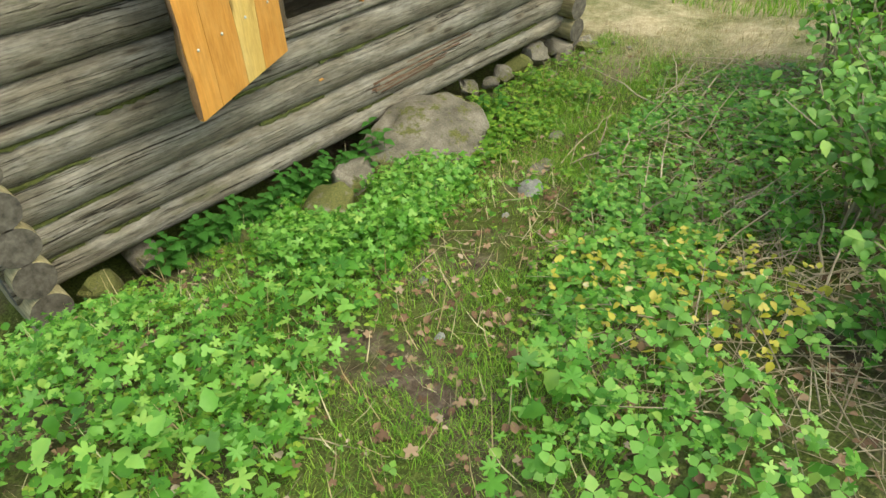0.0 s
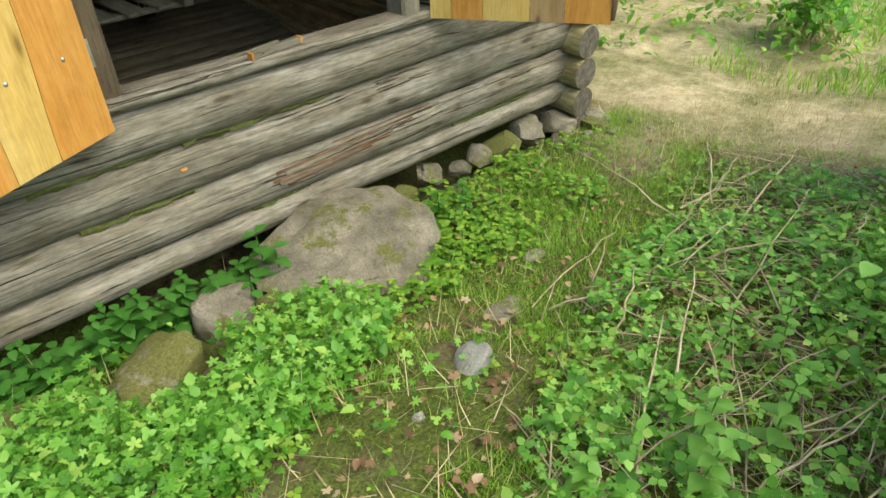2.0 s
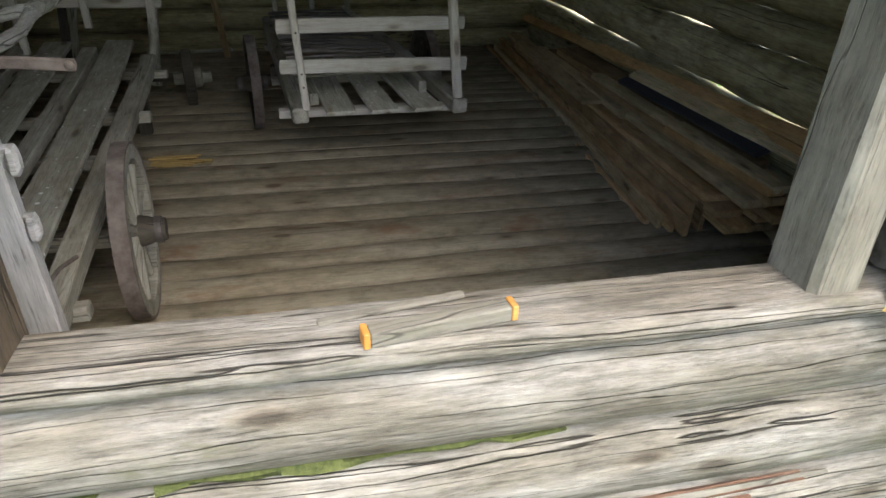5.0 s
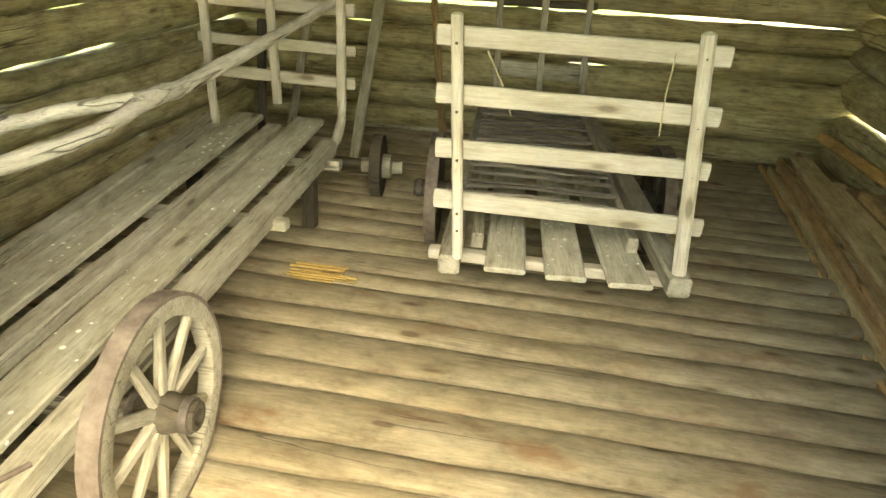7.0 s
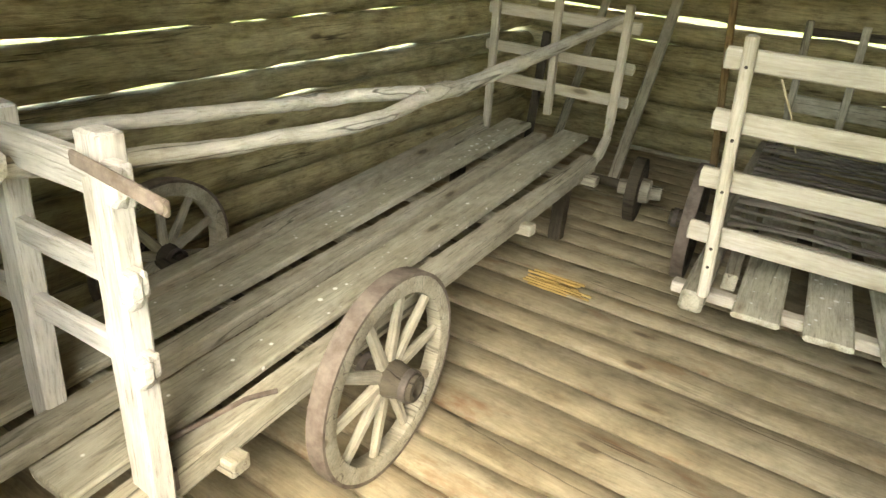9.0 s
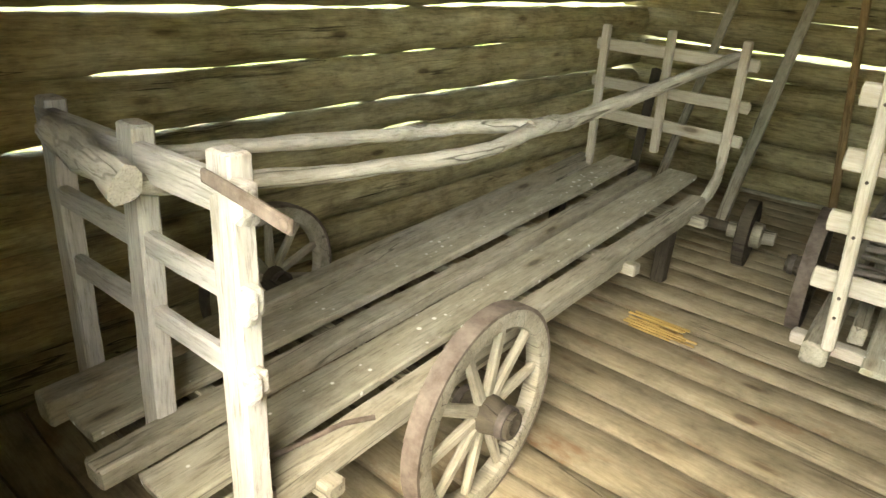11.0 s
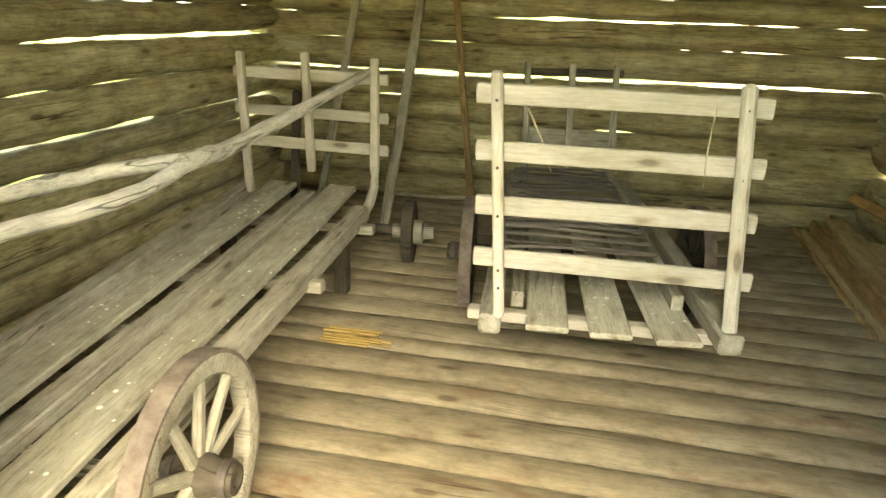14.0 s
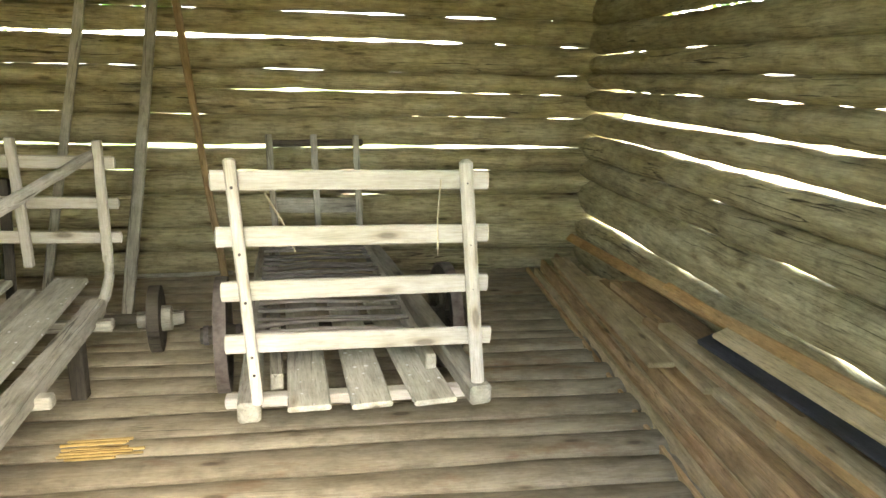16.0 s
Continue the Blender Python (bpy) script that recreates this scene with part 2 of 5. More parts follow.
def stone_mat(name, a, b, c, moss):
    m = Mat(name, 0.9)
    v = m.coords()
    n1, n2, n3 = m.noise(v, 4.2, 9, 0.7), m.noise(v, 90, 5, 0.75), m.noise(v, 5.5, 5, 0.65)
    col = m.ramp(n1, ((0.3, a), (0.52, b), (0.72, c)))
    col = m.mix(1.0, col, m.ramp(n2, ((0.3, (0.6, 0.6, 0.6, 1)), (0.62, (1.08, 1.08, 1.06, 1)))), "MULTIPLY")
    keep = m.math("ADD", n3, m.math("MULTIPLY", m.noise(v, 22, 3), 0.25))
    col = m.mix(m.ramp(keep, ((moss, (0, 0, 0, 1)), (moss + 0.10, (0.9, 0.9, 0.9, 1)))), col, m.ramp(n2, ((0.3, (0.05, 0.065, 0.012, 1)), (0.7, (0.19, 0.19, 0.045, 1)))))
    m.colour(col)
    m.bump(m.math("ADD", m.math("MULTIPLY", n1, 1.2), m.math("MULTIPLY", n2, 0.5)), 0.8, 0.02)
    return m.m


STONE = stone_mat("granite_stone", (0.10, 0.09, 0.065, 1), (0.23, 0.205, 0.16, 1), (0.38, 0.35, 0.285, 1), 0.67)
STONE_MOSS = stone_mat("mossy_stone", (0.12, 0.105, 0.08, 1), (0.21, 0.19, 0.145, 1), (0.30, 0.28, 0.22, 1), 0.45)
STONE_GREY = stone_mat("bluish_grey_stone", (0.22, 0.22, 0.20, 1), (0.33, 0.33, 0.30, 1), (0.43, 0.43, 0.40, 1), 0.9)


def ground_mat():
    m = Mat("forest_soil", 0.95, spec=0.15)
    v = m.coords(kind="Object", shift=False)
    n1, n2, n3, n4 = m.noise(v, 1.3, 6, 0.65), m.noise(v, 14, 6, 0.7), m.noise(v, 70, 4, 0.7), m.noise(v, 0.55, 4, 0.6)
    soil = m.ramp(n2, ((0.3, (0.055, 0.038, 0.026, 1)), (0.5, (0.15, 0.108, 0.075, 1)), (0.7, (0.27, 0.21, 0.155, 1))))
    moss = m.ramp(n3, ((0.3, (0.05, 0.08, 0.012, 1)), (0.7, (0.17, 0.22, 0.04, 1))))
    col = m.mix(m.ramp(m.math("ADD", n1, m.math("MULTIPLY", n2, 0.25)), ((0.50, (0, 0, 0, 1)), (0.64, (0.85, 0.85, 0.85, 1)))), soil, moss)
    # dry straw, coloured pale enough to stand in for sun on the clearing
    straw = m.ramp(n2, ((0.3, (0.42, 0.33, 0.18, 1)), (0.7, (0.72, 0.62, 0.40, 1))))
    sp = m.node("ShaderNodeSeparateXYZ")
    m.link(v, sp.inputs[0])
    far = m.node("ShaderNodeMapRange")
    m.link(m.math("ADD", sp.outputs[0], m.math("MULTIPLY", n4, 1.5)), far.inputs[0])
    far.inputs[1].default_value, far.inputs[2].default_value = 3.4, 4.6
    col = m.mix(m.math("MULTIPLY", far.outputs[0], m.ramp(n1, ((0.42, (1, 1, 1, 1)), (0.62, (0.25, 0.25, 0.25, 1))))), col, straw)
    col = m.mix(0.6, col, m.ramp(n3, ((0.25, (0.45, 0.45, 0.45, 1)), (0.7, (1.15, 1.15, 1.15, 1)))), "MULTIPLY")
    m.colour(col)
    m.bump(m.math("ADD", n2, m.math("MULTIPLY", n3, 0.6)), 0.9, 0.03)
    return m.m


GROUND = ground_mat()


def leaf_mat(name, stops, trans=0.35, rough=0.45):
    m = Mat(name, rough, spec=0.35)
    geo = m.node("ShaderNodeNewGeometry")
    v = m.coords(kind="Object", shift=False)
    n = m.noise(v, 30, 3, 0.6)
    fac = m.math("ADD", m.math("MULTIPLY", geo.outputs["Random Per Island"], 0.75), m.math("MULTIPLY", n, 0.25))
    col = m.ramp(fac, stops)
    m.colour(col)
    tr = m.node("ShaderNodeBsdfTranslucent")
    m.link(m.mix(1.0, col, (1.25, 1.35, 0.6, 1), "MULTIPLY"), tr.inputs[0])
    mx = m.node("ShaderNodeMixShader", Fac=trans)
    m.link(m.b.outputs[0], mx.inputs[1])
    m.link(tr.outputs[0], mx.inputs[2])
    m.link(mx.outputs[0], m.t.nodes["Material Output"].inputs["Surface"])
    return m.m


GRASS = leaf_mat("grass_blade", ((0.1, (0.095, 0.23, 0.02, 1)), (0.5, (0.21, 0.41, 0.045, 1)), (0.8, (0.35, 0.52, 0.08, 1)), (0.97, (0.46, 0.43, 0.18, 1))))
DRY_GRASS = leaf_mat("dry_grass_blade", ((0.1, (0.36, 0.27, 0.13, 1)), (0.5, (0.48, 0.40, 0.22, 1)), (0.9, (0.58, 0.52, 0.33, 1))), 0.2)
HERB = leaf_mat("herb_leaf", ((0.1, (0.05, 0.165, 0.018, 1)), (0.45, (0.125, 0.325, 0.04, 1)), (0.75, (0.235, 0.455, 0.09, 1)), (1.0, (0.42, 0.54, 0.12, 1))))
NETTLE = leaf_mat("nettle_leaf", ((0.1, (0.035, 0.12, 0.02, 1)), (0.6, (0.07, 0.21, 0.035, 1)), (0.95, (0.13, 0.30, 0.06, 1))))
BUSH_LEAF = leaf_mat("bush_leaf", ((0.1, (0.08, 0.19, 0.035, 1)), (0.6, (0.16, 0.34, 0.06, 1)), (0.93, (0.34, 0.50, 0.12, 1))))
CLOVER = leaf_mat("clover_leaf", ((0.1, (0.07, 0.19, 0.02, 1)), (0.6, (0.17, 0.34, 0.04, 1)), (0.95, (0.36, 0.46, 0.07, 1))))
YELLOW_LEAF = leaf_mat("yellowed_leaf", ((0.1, (0.20, 0.26, 0.03, 1)), (0.5, (0.56, 0.50, 0.06, 1)), (0.8, (0.60, 0.48, 0.12, 1)), (1.0, (0.75, 0.72, 0.60, 1))))
LITTER = leaf_mat("dead_leaf", ((0.1, (0.10, 0.055, 0.03, 1)), (0.5, (0.22, 0.13, 0.07, 1)), (0.8, (0.38, 0.27, 0.17, 1)), (1.0, (0.50, 0.44, 0.35, 1))), 0.1, 0.8)
TREE_LEAF = leaf_mat("tree_leaf", ((0.1, (0.04, 0.09, 0.02, 1)), (0.6, (0.08, 0.17, 0.035, 1)), (0.95, (0.14, 0.25, 0.05, 1))))

# ---- builders ----
WORLD = {}
SHIFT = [Matrix()]      # the place of what is being built
rnd = random.Random(7)


def thing(name, at, label, category, group="", kind="", turn=0.0):
    """An empty at the base of a thing."""
    ob = new(name)
    ob.empty_display_size = 0.1
    m = SHIFT[0] @ Matrix.Translation(at) @ Matrix.Rotation(radians(turn), 4, "Z")
    ob.matrix_basis = m
    WORLD[ob] = m
    return tagged(ob, label, category, group, kind)


def mesh_of(name, verts, faces, mat, smooth=True):
    me = bpy.data.meshes.new(name)
    me.from_pydata([tuple(v) for v in verts], [], [tuple(f) for f in faces])
    me.materials.append(mat)
    if smooth:
        me.polygons.foreach_set("use_smooth", [True] * len(me.polygons))
        me.set_sharp_from_angle(angle=radians(48))
    me.update()
    return me


def put(name, me, m, parent=None, label=""):
    """Links a mesh at the world pose m, as a part of parent if there is one."""
    ob = new(name, me)
    m = SHIFT[0] @ m
    if parent is not None:
        ob.parent = parent
        ob.matrix_basis = WORLD[parent].inverted() @ m
    else:
        ob.matrix_basis = m
    WORLD[ob] = m
    if label:
        ob["label"] = label
    return ob


def along(a, b, up=(0, 0, 1)):
    """A pose at a whose x axis points to b, with z as near to up as can be."""
    a, b, up = Vector(a), Vector(b), Vector(up)
    x = (b - a).normalized()
    y = up.cross(x)
    if y.length < 1e-4:
        y = Vector((0, 1, 0)).cross(x) if abs(x.y) < 0.9 else Vector((1, 0, 0)).cross(x)
    y.normalize()
    z = x.cross(y)
    return Matrix.Translation(a) @ Matrix((x, y, z)).transposed().to_4x4()


def rings(n_len, ring_fn):
    """Verts and faces of a closed tube; ring_fn(i) gives the ring's points."""
    verts, faces, n = [], [], 0
    for i in range(n_len):
        r = ring_fn(i)
        n = len(r)
        verts += r
    for i in range(n_len - 1):
        for k in range(n):
            a, b = i * n + k, i * n + (k + 1) % n
            faces.append((a, b, b + n, a + n))
    faces.append(tuple(range(n - 1, -1, -1)))
    faces.append(tuple(range((n_len - 1) * n, n_len * n)))
    return verts, faces


def board_mesh(name, length, w, h, mat, wob=0.004, bev=0.006, seg=9, taper=1.0, bow=0.0, seed=None, round_end=False):
    """A sawn board or beam along x from 0 to length, centred on y and z, with worn edges and a slight wander."""
    r = random.Random(seed if seed is not None else rnd.random())
    ph = [r.uniform(0, 9) for _ in range(4)]

    def ring(i):
        if i == 0 or i == seg:
            t = 0 if i == 0 else 1
            s = 1 - 2 * bev / min(w, h)
        else:
            t = (i - 1) / (seg - 2)
            s = 1
        x = t * length + (0 if 0 < i < seg else 0)
        if i == 1:
            x = bev
        if i == seg - 1:
            x = length - bev
        k = 1 + (taper - 1) * t
        ww, hh = w / 2 * s * k * (1 + 0.5 * wob / w * math.sin(3 * x + ph[0])), h / 2 * s * k
        if round_end and i in (0, seg):
            ww *= 0.55
        oy = wob * math.sin(1.7 * x + ph[1])
        oz = wob * math.sin(1.3 * x + ph[2]) + bow * math.sin(math.pi * t)
        b = min(bev, ww * 0.6, hh * 0.6)
        p = [(ww - b, hh), (ww, hh - b), (ww, -hh + b), (ww - b, -hh), (-ww + b, -hh), (-ww, -hh + b), (-ww, hh - b), (-ww + b, hh)]
        return [(x, y + oy + r.uniform(-1, 1) * wob * 0.25, z + oz + r.uniform(-1, 1) * wob * 0.25) for y, z in p]

    v, f = rings(seg + 1, ring)
    return mesh_of(name, v, f, mat, smooth=False)


def board(name, a, b, w, h, mat, parent=None, label="", up=(0, 0, 1), **kw):
    """A board between two points, w across and h thick along up."""
    m = along(a, b, up)
    return put(name, board_mesh(name, (Vector(b) - Vector(a)).length, w, h, mat, **kw), m, parent, label)


def pole_mesh(name, pts, radii, mat, sides=10, wob=0.06, seed=1):
    """A round stick through points, in the local frame of its first point."""
    r = random.Random(seed)
    pts = [Vector(p) for p in pts]
    ph = [r.uniform(0, 6.3) for _ in range(3)]

    def ring(i):
        d = (pts[min(i + 1, len(pts) - 1)] - pts[max(i - 1, 0)]).normalized()
        u = Vector((0, 0, 1)).cross(d)
        if u.length < 1e-3:
            u = Vector((1, 0, 0))
        u.normalize()
        w = d.cross(u)
        out = []
        for k in range(sides):
            a = 2 * math.pi * k / sides
            rr = radii[i] * (1 + wob * math.sin(2 * a + ph[0] + i) + wob * 0.6 * math.sin(3 * a + ph[1] - 1.3 * i) + r.uniform(-1, 1) * wob * 0.4)
            out.append(pts[i] + u * math.cos(a) * rr + w * math.sin(a) * rr)
        return [tuple(p) for p in out]

    v, f = rings(len(pts), ring)
    return mesh_of(name, v, f, mat)


def pole(name, pts, r0, r1, mat, parent=None, label="", sides=10, wob=0.06, bend=0.0, extra=0, seed=1):
    """A pole through world points; extra: how many points to add in between, with a random bend."""
    pts = [Vector(p) for p in pts]
    if extra:
        rr = random.Random(seed)
        full = []
        for a, b in zip(pts, pts[1:]):
            for k in range(extra):
                t = k / extra
                j = Vector((rr.uniform(-1, 1), rr.uniform(-1, 1), rr.uniform(-1, 1))) * (bend if k else 0)
                full.append(a.lerp(b, t) + j)
        pts = full + [pts[-1]]
    m = along(pts[0], pts[-1])
    inv = m.inverted()
    n = len(pts)
    loc = [inv @ p for p in pts]
    return put(name, pole_mesh(name, loc, [r0 + (r1 - r0) * i / (n - 1) for i in range(n)], mat, sides, wob, seed), m, parent, label)


def log_mesh(name, length, lo, hi, thick, mat, seed, flat_top=False, seg_len=0.07, sides=26, bulge=0.035):
    """A hewn log along x; lo(s) and hi(s) give its under and upper side along its length."""
    n = max(6, int(length / seg_len))

    def ring(i):
        s = length * i / n
        a, b = lo(s), hi(s)
        c, hz = (a + b) / 2, (b - a) / 2
        th = thick / 2 * (1 + 0.10 * noise.noise((s * 0.9, seed * 3.1, 1.7)))
        out = []
        for k in range(sides):
            ang = 2 * math.pi * (k + 0.5) / sides
            cy, cz = math.cos(ang), math.sin(ang)
            cy, cz = math.copysign(abs(cy) ** 1.08, cy), math.copysign(abs(cz) ** 1.0, cz)
            j = 1 + bulge * noise.noise((s * 2.3, cy * 1.4 + seed * 5.3, cz * 1.4)) + 0.5 * bulge * noise.noise((s * 9, cy * 3 + seed, cz * 3)) + 0.9 * bulge * noise.noise((s * 1.1, cy * 6 + seed * 2, cz * 6))
            z = c + hz * cz * (j if abs(cz) < 0.9 else 1)
            if flat_top and z > c + hz * 0.55:
                z = c + hz * 0.55 + (z - c - hz * 0.55) * 0.15
            out.append((s, th * cy * j, z))
        return out

    v, f = rings(n + 1, ring)
    me = mesh_of(name, v, f, mat)
    me.materials.append(END_GRAIN)
    for q in (len(f) - 1, len(f) - 2):
        me.polygons[q].material_index = 1
    return me


def bolt(parent, at, normal, mat=STEEL, r=0.009):
    """A domed bolt head lying on a surface."""
    verts, faces = [], []
    for i, (rr, h) in enumerate(((r, 0), (r, 0.002), (r * 0.72, 0.005), (r * 0.3, 0.0065))):
        verts += [(h, rr * math.cos(k * math.pi / 4), rr * math.sin(k * math.pi / 4)) for k in range(8)]
    for i in range(3):
        for k in range(8):
            faces.append((i * 8 + k, i * 8 + (k + 1) % 8, i * 8 + 8 + (k + 1) % 8, i * 8 + 8 + k))
    faces.append(tuple(range(24, 32)))
    return put("bolt", mesh_of("bolt", verts, faces, mat), along(at, Vector(at) + Vector(normal)), parent)

# ---- ground ----
IN_L, IN_R, Y_BACK, Z_FLOOR = -1.68, 2.86, 5.456, 0.542


def gz(x, y):
    """The height of the ground."""
    k = min(1.0, max(0.0, -y / 1.2))
    k = k * k * (3 - 2 * k)
    z = -0.04 - 0.208 * max(-5.0, min(0.0, y)) - 0.168 * max(-5.0, min(1.0, x)) * k
    # trench added under the front wall, shaped to deepen the shade there
    dip = math.exp(-((y - 0.2) / 0.28) ** 2) if -2.2 < x < 3.3 else 0.0
    z -= 0.13 * dip
    near = 1.0 if abs(x) < 12 and abs(y) < 12 else 0.0
    return z + near * (0.03 * noise.noise((x * 0.9, y * 0.9, 3.3)) + 0.012 * noise.noise((x * 4, y * 4, 7.1)))


def axis(lo, hi, step, far):
    out = [lo + step * i for i in range(int((hi - lo) / step) + 1)]
    d, a, b = step, out[0], out[-1]
    left, right = [], []
    while b < far:
        d *= 1.35
        b += d
        a -= d
        left.append(a)
        right.append(b)
    return left[::-1] + out + right


gx, gy = axis(-4.5, 7.0, 0.07, 400), axis(-6.0, 1.0, 0.07, 400)
gverts = [(x, y, gz(x, y)) for y in gy for x in gx]
nx = len(gx)
gfaces = [(j * nx + i, j * nx + i + 1, (j + 1) * nx + i + 1, (j + 1) * nx + i) for j in range(len(gy) - 1) for i in range(nx - 1)]
ground = put("ground", mesh_of("ground", gverts, gfaces, GROUND), Matrix())
tagged(ground, "trodden brown soil with moss and dry straw, painted sunlit past the corner", "ground", kind="structure")

# ---- barn walls ----
OPEN = {"s": (0.014, 0.021), "m": (0.002, 0.022), "w": (-0.006, 0.018), "c": (-0.006, 0.006)}


def log_wall(name, a, b, bounds, opens, mat, label, thick=0.21, spans=None, flat_last=False):
    """A wall of horizontal logs from a to b (plan points); opens says how far the joint under each log gapes."""
    wall = thing(name, (a[0], a[1], bounds[0]), label, "wall", kind="structure")
    length = math.hypot(b[0] - a[0], b[1] - a[1])
    edge = []
    for i, (z, o) in enumerate(zip(bounds, opens)):
        mean, amp = OPEN[o]
        sd = len(name) * 1.7 + i * 4.1

        def line(s, z=z, sd=sd):
            return z + 0.012 * noise.noise((s * 0.5, sd, 0.5)) + 0.006 * noise.noise((s * 1.9, sd, 2.5))

        def gape(s, mean=mean, amp=amp, sd=sd):
            return mean + amp * (1.3 * noise.noise((s * 0.8, sd, 9.5)) + 0.9 * noise.noise((s * 3.1, sd, 5.5)) + 0.8 * noise.noise((s * 9, sd, 1.5)))

        edge.append((line, gape))
    for i in range(len(bounds) - 1):
        for s0, s1 in (spans[i] if spans and spans[i] else ((0, length),)):
            (l0, g0), (l1, g1) = edge[i], edge[i + 1]
            p = Vector((a[0] + (b[0] - a[0]) * s0 / length, a[1] + (b[1] - a[1]) * s0 / length, 0))
            q = Vector((a[0] + (b[0] - a[0]) * s1 / length, a[1] + (b[1] - a[1]) * s1 / length, 0))
            me = log_mesh("log", s1 - s0, lambda s: l0(s + s0) + g0(s + s0) / 2, lambda s: l1(s + s0) - g1(s + s0) / 2,
                          thick, mat, i + len(name) * 0.37, flat_top=flat_last and i == flat_last)
            put("log", me, along(p, q), wall)
    return wall


FRONT_Z = [0.12, 0.28, 0.50, 0.736, 0.945, 1.04, 1.22, 1.42, 1.62, 1.82, 2.02, 2.22, 2.42, 2.62, 2.82, 3.02, 3.22, 3.42]
LX, RX = -0.12, 1.66
full = ((0, 5.05),)
split = ((0, LX + 1.95), (RX + 1.95, 5.05))
log_wall("wall_front", (-1.95, 0.042), (3.10, 0.042), FRONT_Z, "cccccccccccccccccc", LOG_OUT, "weathered grey log wall with moss in the joints", 0.172,
         spans=[full] * 5 + [split] * 10 + [full] * 2, flat_last=4)
mr = random.Random(4)
for z, y in ((0.28, 0.006), (0.50, 0.0), (0.736, 0.0), (0.945, -0.002)):
    x = -1.9
    while x < 2.9:
        L = mr.uniform(0.25, 0.8)
        if mr.random() < 0.5:
            ms = thing("moss_strip", (x, y, z), "green moss growing along a log joint", "moss", group="moss in the wall joints")
            pole("moss", [(x, y, z), (x + L * 0.5, y - 0.004, z + 0.002), (x + L, y, z)], 0.013, 0.007, MOSS, ms, extra=7, bend=0.005, wob=0.5, sides=7, seed=int(x * 50) + int(z * 100))
        x += L + mr.uniform(0.02, 0.25)
INSIDE = Matrix.Translation((-0.05, 0.045, -0.32))
SHIFT[0] = INSIDE
# top logs of these three walls, out of view, keep out stray light
log_wall("wall_left", (-1.785, -0.2), (-1.785, 5.8), [0.12, 0.32, 0.53, 0.74, 0.95, 1.17, 1.32, 1.57, 1.80, 2.0, 2.2, 2.4, 2.6, 2.8, 3.0, 3.2, 3.42],
         "cccwwmswsmwwmwccc", LOG_IN, "old brown log wall with bright gaps between logs")
log_wall("wall_right", (2.965, -0.2), (2.965, 5.8), [0.14, 0.35, 0.56, 0.77, 0.985, 1.285, 1.468, 1.66, 1.84, 2.02, 2.15, 2.295, 2.51, 2.72, 2.95, 3.2, 3.42],
         "cccwsmmssmwwmwccc", LOG_IN, "old grey log wall with bright gaps between logs")
log_wall("wall_back", (-1.95, 5.56), (3.2, 5.56), [0.12, 0.30, 0.50, 0.70, 0.904, 1.162, 1.35, 1.545, 1.78, 1.966, 2.124, 2.347, 2.54, 2.76, 2.98, 3.2, 3.4, 3.6, 3.75],
         "ccccwwmswmmsmmccccc", LOG_IN, "old greenish log wall with daylight in the joints")

SHIFT[0] = Matrix()
# unseen roof and gables, added to close the place above and shade the front
roof = thing("roof", (0.6, 2.7, 2.7), "unseen dark plank roof added over the log barn", "roof", kind="structure")
for y0, z0, y1, z1 in ((-0.75, 2.90, 2.72, 4.85), (5.9, 3.08, 2.72, 4.85)):
    board("roof_slope", (0.55, y0, z0 + 0.1), (0.55, y1, z1 + 0.1), 6.4, 0.08, ROOF_WOOD, roof, up=(0, (z0 - z1) * (1 if y0 < 1 else -1), abs(y1 - y0)))
for x in (-1.85, 3.0):
    v = [(x + d, y, z) for d in (0, 0.06) for y, z in ((-0.05, 3.0), (5.65, 3.0), (2.72, 4.85))]
    put("gable", mesh_of("gable", v, [(0, 2, 1), (3, 4, 5), (0, 1, 4, 3), (1, 2, 5, 4), (2, 0, 3, 5)], ROOF_WOOD, False), Matrix(), roof)

# floor of split logs
SHIFT[0] = INSIDE
floor = thing("floor", (IN_L, 0.2, Z_FLOOR), "worn split-log floor, dusty and stained", "floor", kind="structure")
yy, k = 0.17, 0
fr = random.Random(3)


def zf(y):
    """The floor, which sags towards the doorway."""
    return Z_FLOOR - 0.012 + 0.058 * min(0.0, y - 2.88)


def seam(k, x):
    return 0.032 * noise.noise((x * 0.5, k * 7.7, 0.3)) + 0.014 * noise.noise((x * 2.1, k * 3.1, 4.2)) + 0.003 * noise.noise((x * 7, k * 5.3, 1.1))


def split_log(k, y0, y1, length=4.52, n=64):
    """One floor log, rounded on top, whose edges follow its neighbours'."""
    drop = random.Random(500 + k).uniform(-0.007, 0.007)

    def ring(i):
        x = length * i / n
        a, b = y0 + seam(k, x) + 0.004, y1 + seam(k + 1, x) - 0.004
        c, h = (a + b) / 2, (b - a) / 2
        top = []
        for q in range(11):
            u = 1 - 2 * q / 10
            z = -0.018 * abs(u) ** 3.2 - 0.004 * abs(u) + drop + 0.004 * noise.noise((x * 1.6, u * 1.3 + k * 9.1, 2.2)) + 0.0015 * noise.noise((x * 8, u * 6 + k, 5.5))
            top.append((x, c + h * u, z))
        return top + [(x, a, -0.075), (x, b, -0.075)]

    v, f = rings(n + 1, ring)
    return mesh_of("plank", v, f, FLOOR_WOOD)


while yy < 5.44:
    w = fr.uniform(0.14, 0.22)
    put("plank", split_log(k, yy, yy + w), Matrix.Translation((-1.62, 0, zf(yy + w / 2) + 0.001)), floor)
    yy += w
    k += 1

SHIFT[0] = Matrix()
